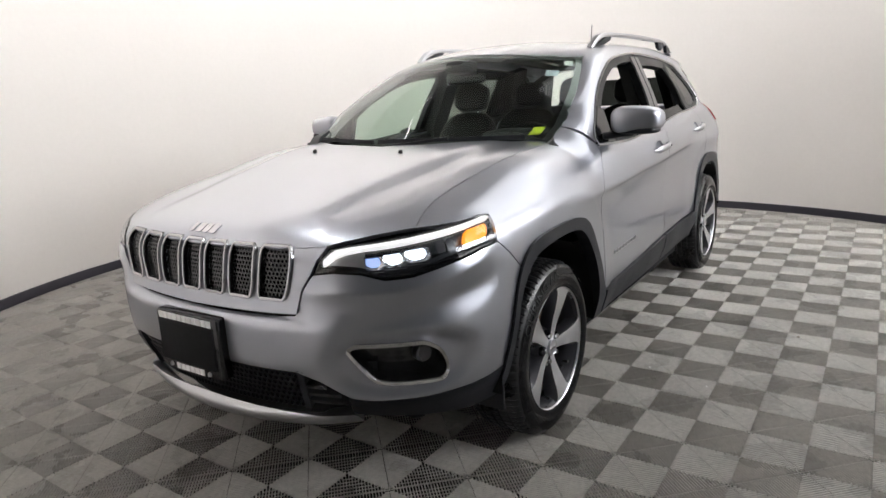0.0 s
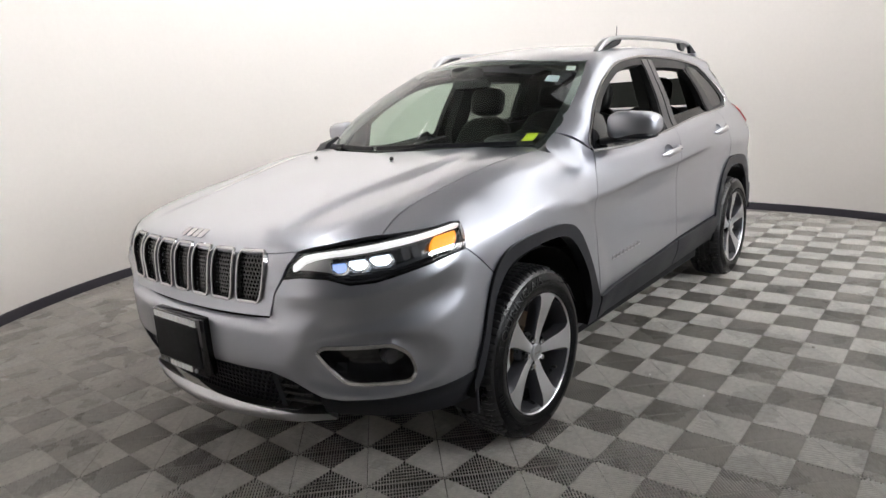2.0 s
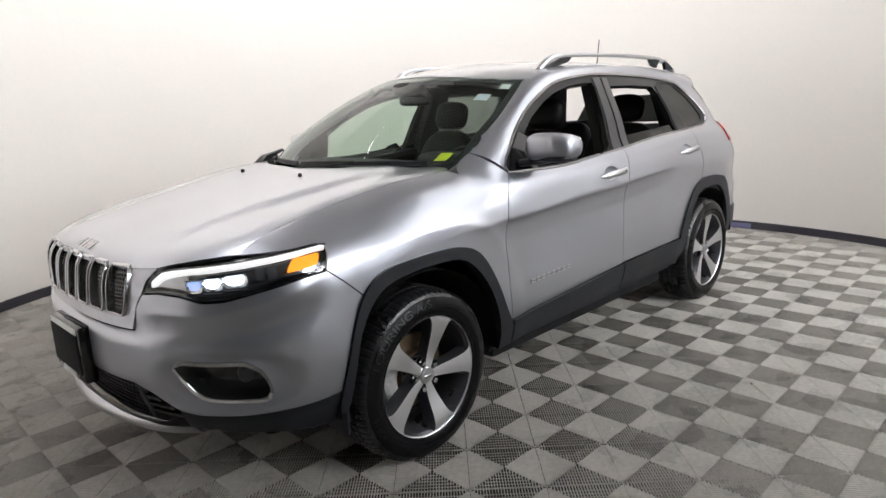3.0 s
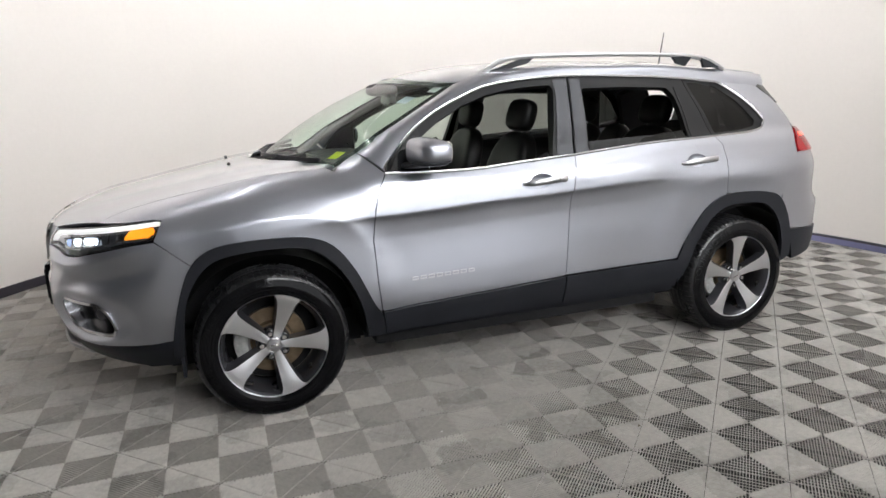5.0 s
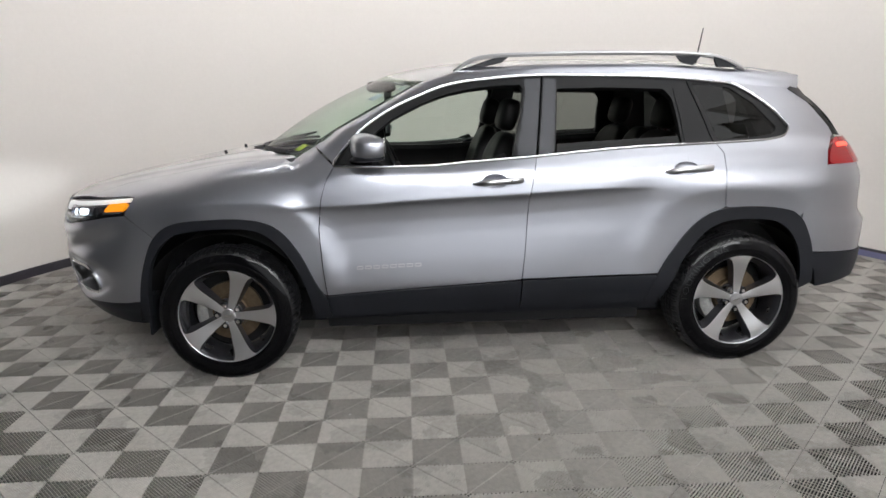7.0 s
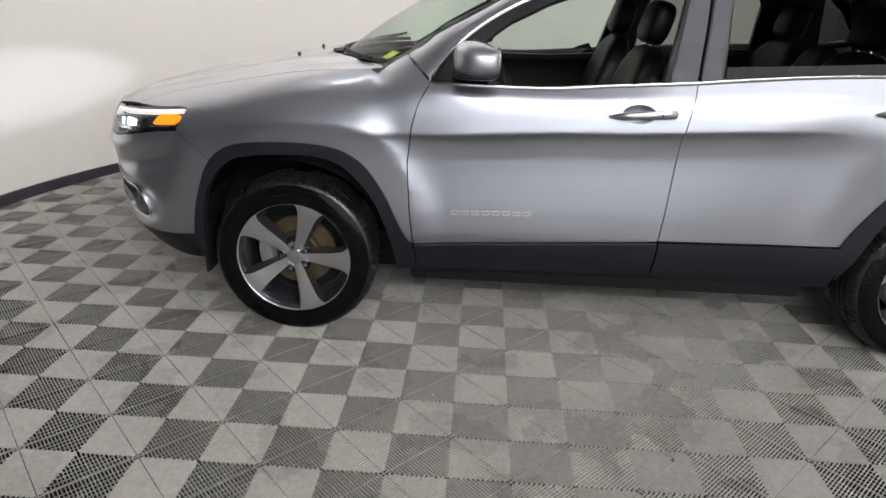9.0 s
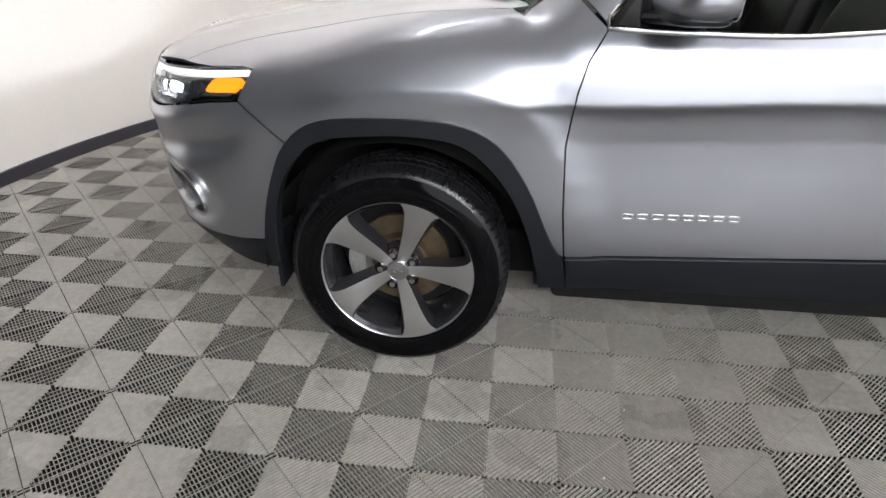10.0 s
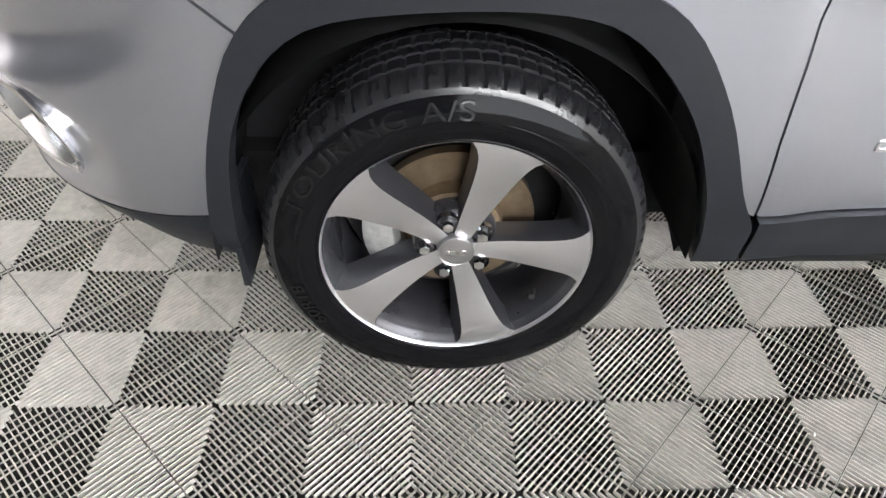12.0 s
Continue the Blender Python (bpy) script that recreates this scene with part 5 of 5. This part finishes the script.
for d in (-1, 1):
    part("steering_spoke", sweep([(0.885, -0.38 + d * 0.06, 1.015), (0.90, -0.38 + d * 0.18, 1.02)], ring_section(0.012, 0.02, 8)), SATIN, sw)
part("inside_mirror", pill((0.84, 0.0, 1.445), (0.025, 0.12, 0.035), 0.5, 0.5), GLOSSBLACK, car, "black inside mirror")
part("sensor_pod", pill((0.80, 0.0, 1.50), (0.09, 0.07, 0.035), 0.6, 0.6), TRIM, car, "black sensor housing")
for s in (-1, 1):
    part("sun_visor", box(bmesh.new(), (1.00, s * 0.31 - 0.17, 1.515), (1.16, s * 0.31 + 0.17, 1.53), 0.006), LINER, car, "pale grey sun visor")
    for nm, pts in (("door_lining", [(0.56, 0.36), (1.52, 0.36), (1.58, 1.10), (0.60, 1.08)]), ("door_lining", [(1.56, 0.36), (2.30, 0.42), (2.55, 0.90), (2.55, 1.16), (1.62, 1.10)])):
        part(nm, sheet(pts, lambda u, v, s=s: Vector((u, s * (half(u, v) - 0.075), v)), (0.1, 0.1), 0.0), TRIM, car, "black door lining")
    part("belt_trim", sweep([Vector((0.60 + 1.95 * i / 20, s * (half(0.6 + 1.95 * i / 20, 1.12 + 0.083 * (max(0, i - 6) / 14)) - 0.075), 1.080 + 0.083 * (max(0, i - 6) / 14))) for i in range(21)], [(-0.04, -0.02), (0.04, -0.02), (0.03, 0.010), (-0.03, 0.010)]), TRIM, car, "black window ledge")
    part("pillar_lining", sweep([(1.62, s * 0.76, 0.45), (1.60, s * 0.735, 1.15), (1.66, s * 0.60, 1.53)], [(-0.03, -0.075), (0.03, -0.075), (0.03, 0.075), (-0.03, 0.075)], up=Vector((1, 0, 0))), TRIM, car, "dark pillar lining")
    part("pillar_lining", sweep([(2.62, s * 0.66, 1.15), (2.55, s * 0.56, 1.53)], [(-0.03, -0.10), (0.03, -0.10), (0.03, 0.10), (-0.03, 0.10)], up=Vector((1, 0, 0))), TRIM, car, "dark pillar lining")
    part("pillar_lining", sweep([(3.05, s * 0.60, 1.10), (2.90, s * 0.49, 1.47)], [(-0.03, -0.11), (0.03, -0.11), (0.03, 0.11), (-0.03, 0.11)], up=Vector((1, 0, 0))), TRIM, car, "dark pillar lining")
    part("pillar_lining", sweep([screen(s * 0.985, k / 8, -0.035) for k in range(9)], ring_section(0.026, 0.024, 8)), LINER, car, "dark pillar lining")
part("cargo_floor", box(bmesh.new(), (2.5, -0.60, 0.55), (3.40, 0.60, 0.75), 0.02), TRIM, car, "black cargo floor")
part("console", box(bmesh.new(), (0.75, -0.12, 0.40), (1.65, 0.12, 0.80), 0.03), TRIM, car, "black centre console")

# scraps on the floor
def scrap(x, y, size, turn, label, material):
    bm = bmesh.new()
    n = 9
    top, low = [], []
    for k in range(n):
        a = 2 * math.pi * k / n
        r = size * (0.55 + 0.45 * abs(math.sin(a * 1.5 + turn)))
        top.append(bm.verts.new((r * math.cos(a), 0.5 * r * math.sin(a), 0.004 + 0.004 * math.sin(2 * a))))
        low.append(bm.verts.new((r * math.cos(a), 0.5 * r * math.sin(a), 0.0012 + 0.003 * max(0, math.sin(2 * a)))))
    bm.faces.new(top)
    bm.faces.new(low[::-1])
    for k in range(n):
        bm.faces.new((low[k], low[(k + 1) % n], top[(k + 1) % n], top[k]))
    bmesh.ops.recalc_face_normals(bm, faces=bm.faces[:])
    ob = new("floor_scrap", finish(bm, "floor_scrap", material))
    ob.matrix_basis = pose(x, y, 0, 0, 0, turn * 57)
    return tagged(ob, label, "debris", "scraps on the floor")


for x, y, r, t, m in ((1.476, -1.635, 0.010, 0.7, DEBRIS), (0.648, -1.344, 0.006, 0.2, WHITE), (0.74, -1.06, 0.005, 1.2, WHITE)):
    scrap(x, y, r, t, "small dry brown leaf scrap on the ribbed floor" if m is DEBRIS else "tiny white paper scrap on the ribbed floor", m)

# ---- the ribbed floor ----
SQ, FX, FY, FA = 0.2035, 0.12, -0.965, -0.004
SIDE = SQ * math.sqrt(2)
GAP = 0.020
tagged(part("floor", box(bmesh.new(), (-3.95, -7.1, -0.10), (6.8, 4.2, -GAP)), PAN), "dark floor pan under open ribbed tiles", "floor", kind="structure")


def tile_faces(ribs=26):
    """Corner points and faces of one open ribbed tile, edges along its own axes."""
    vs, fs = [], []

    def bar(p, q, section):
        d = (q - p).normalized()
        n = Vector((-d.y, d.x, 0))
        b, m = len(vs), len(section)
        for e in (p, q):
            for k, z in section:
                vs.append(e + n * k + Vector((0, 0, z)))
        fs.extend([(b + i, b + m + i, b + m + i + 1, b + i + 1) for i in range(m - 1)])
        fs.extend([tuple(range(b, b + m)), tuple(range(b + 2 * m - 1, b + m - 1, -1))])
    rib = [(-0.0014, -0.0110)] + [(-0.0014 * math.cos(math.pi * k / 6), 0.0014 * math.sin(math.pi * k / 6) - 0.0014) for k in range(7)] + [(0.0014, -0.0110)]
    cross = ((-0.0012, -0.0165), (-0.0008, -0.0135), (0.0008, -0.0135), (0.0012, -0.0165))
    seam = ((-0.0005, -0.0060), (-0.0003, -0.0040), (0.0003, -0.0040), (0.0005, -0.0060))
    h = SIDE / 2
    for t in range(4):
        rot = Matrix.Rotation(t * math.pi / 2, 3, "Z")
        for i in range(ribs):
            u = -h + SIDE * (i + 0.5) / ribs
            a, b = Vector((u, -h + 0.0018, 0)), Vector((u, -abs(u) - 0.0012, 0))
            if b.y - a.y > 0.003:
                bar(rot @ a, rot @ b, rib)
        for k in range(1, 7):
            y = -h + 0.0205 * k
            if abs(y) > 0.01:
                bar(rot @ Vector((y, y, 0)), rot @ Vector((-y, y, 0)), cross)
        bar(rot @ Vector((-h, -h + 0.0014, 0)), rot @ Vector((h, -h + 0.0014, 0)), seam)
    return vs, fs


TV, TF = tile_faces()
tile_mesh = bpy.data.meshes.new("tile")
tile_mesh.from_pydata(TV, [], TF)
tile_mesh.materials.append(RIB)
tile_mesh.polygons.foreach_set("use_smooth", [True] * len(TF))
tile_mesh.set_sharp_from_angle(angle=radians(50))
floor_ob = bpy.data.objects["floor"]
near, rest_v, rest_f = [], [], []
turn = Matrix.Rotation(FA, 3, "Z")
spin = Matrix.Rotation(FA + math.pi / 4, 3, "Z")
spots = []
for i in range(-24, 34):
    for j in range(-26, 30):
        if (i + j) % 2:
            p = Vector((FX, FY, 0)) + turn @ Vector((i * SQ, -j * SQ, 0))
            if (p.x - CX) ** 2 + (p.y - CY) ** 2 < (RAD + 0.25) ** 2 or (-2.2 < p.x < 4.6 and -6.4 < p.y < 0):
                spots.append(p)
spots.sort(key=lambda p: (max(0, abs(p.x - 0.6) - 1.4)) + abs(p.y + 1.35))
for k, p in enumerate(spots):
    if k < 300:
        ob = new("tile", tile_mesh)
        ob.matrix_basis = Matrix.Translation(p) @ spin.to_4x4()
        ob.parent = floor_ob
    else:
        b = len(rest_v)
        rest_v.extend([spin @ v + p for v in TV])
        rest_f.extend([tuple(b + q for q in f) for f in TF])
me = bpy.data.meshes.new("tiles")
me.from_pydata(rest_v, [], rest_f)
me.polygons.foreach_set("use_smooth", [True] * len(rest_f))
me.set_sharp_from_angle(angle=radians(50))
me.materials.append(RIB)
ob = new("tiles", me)
ob.parent = floor_ob
tagged(ob, "grey open ribbed plastic floor tiles", kind="stuff")
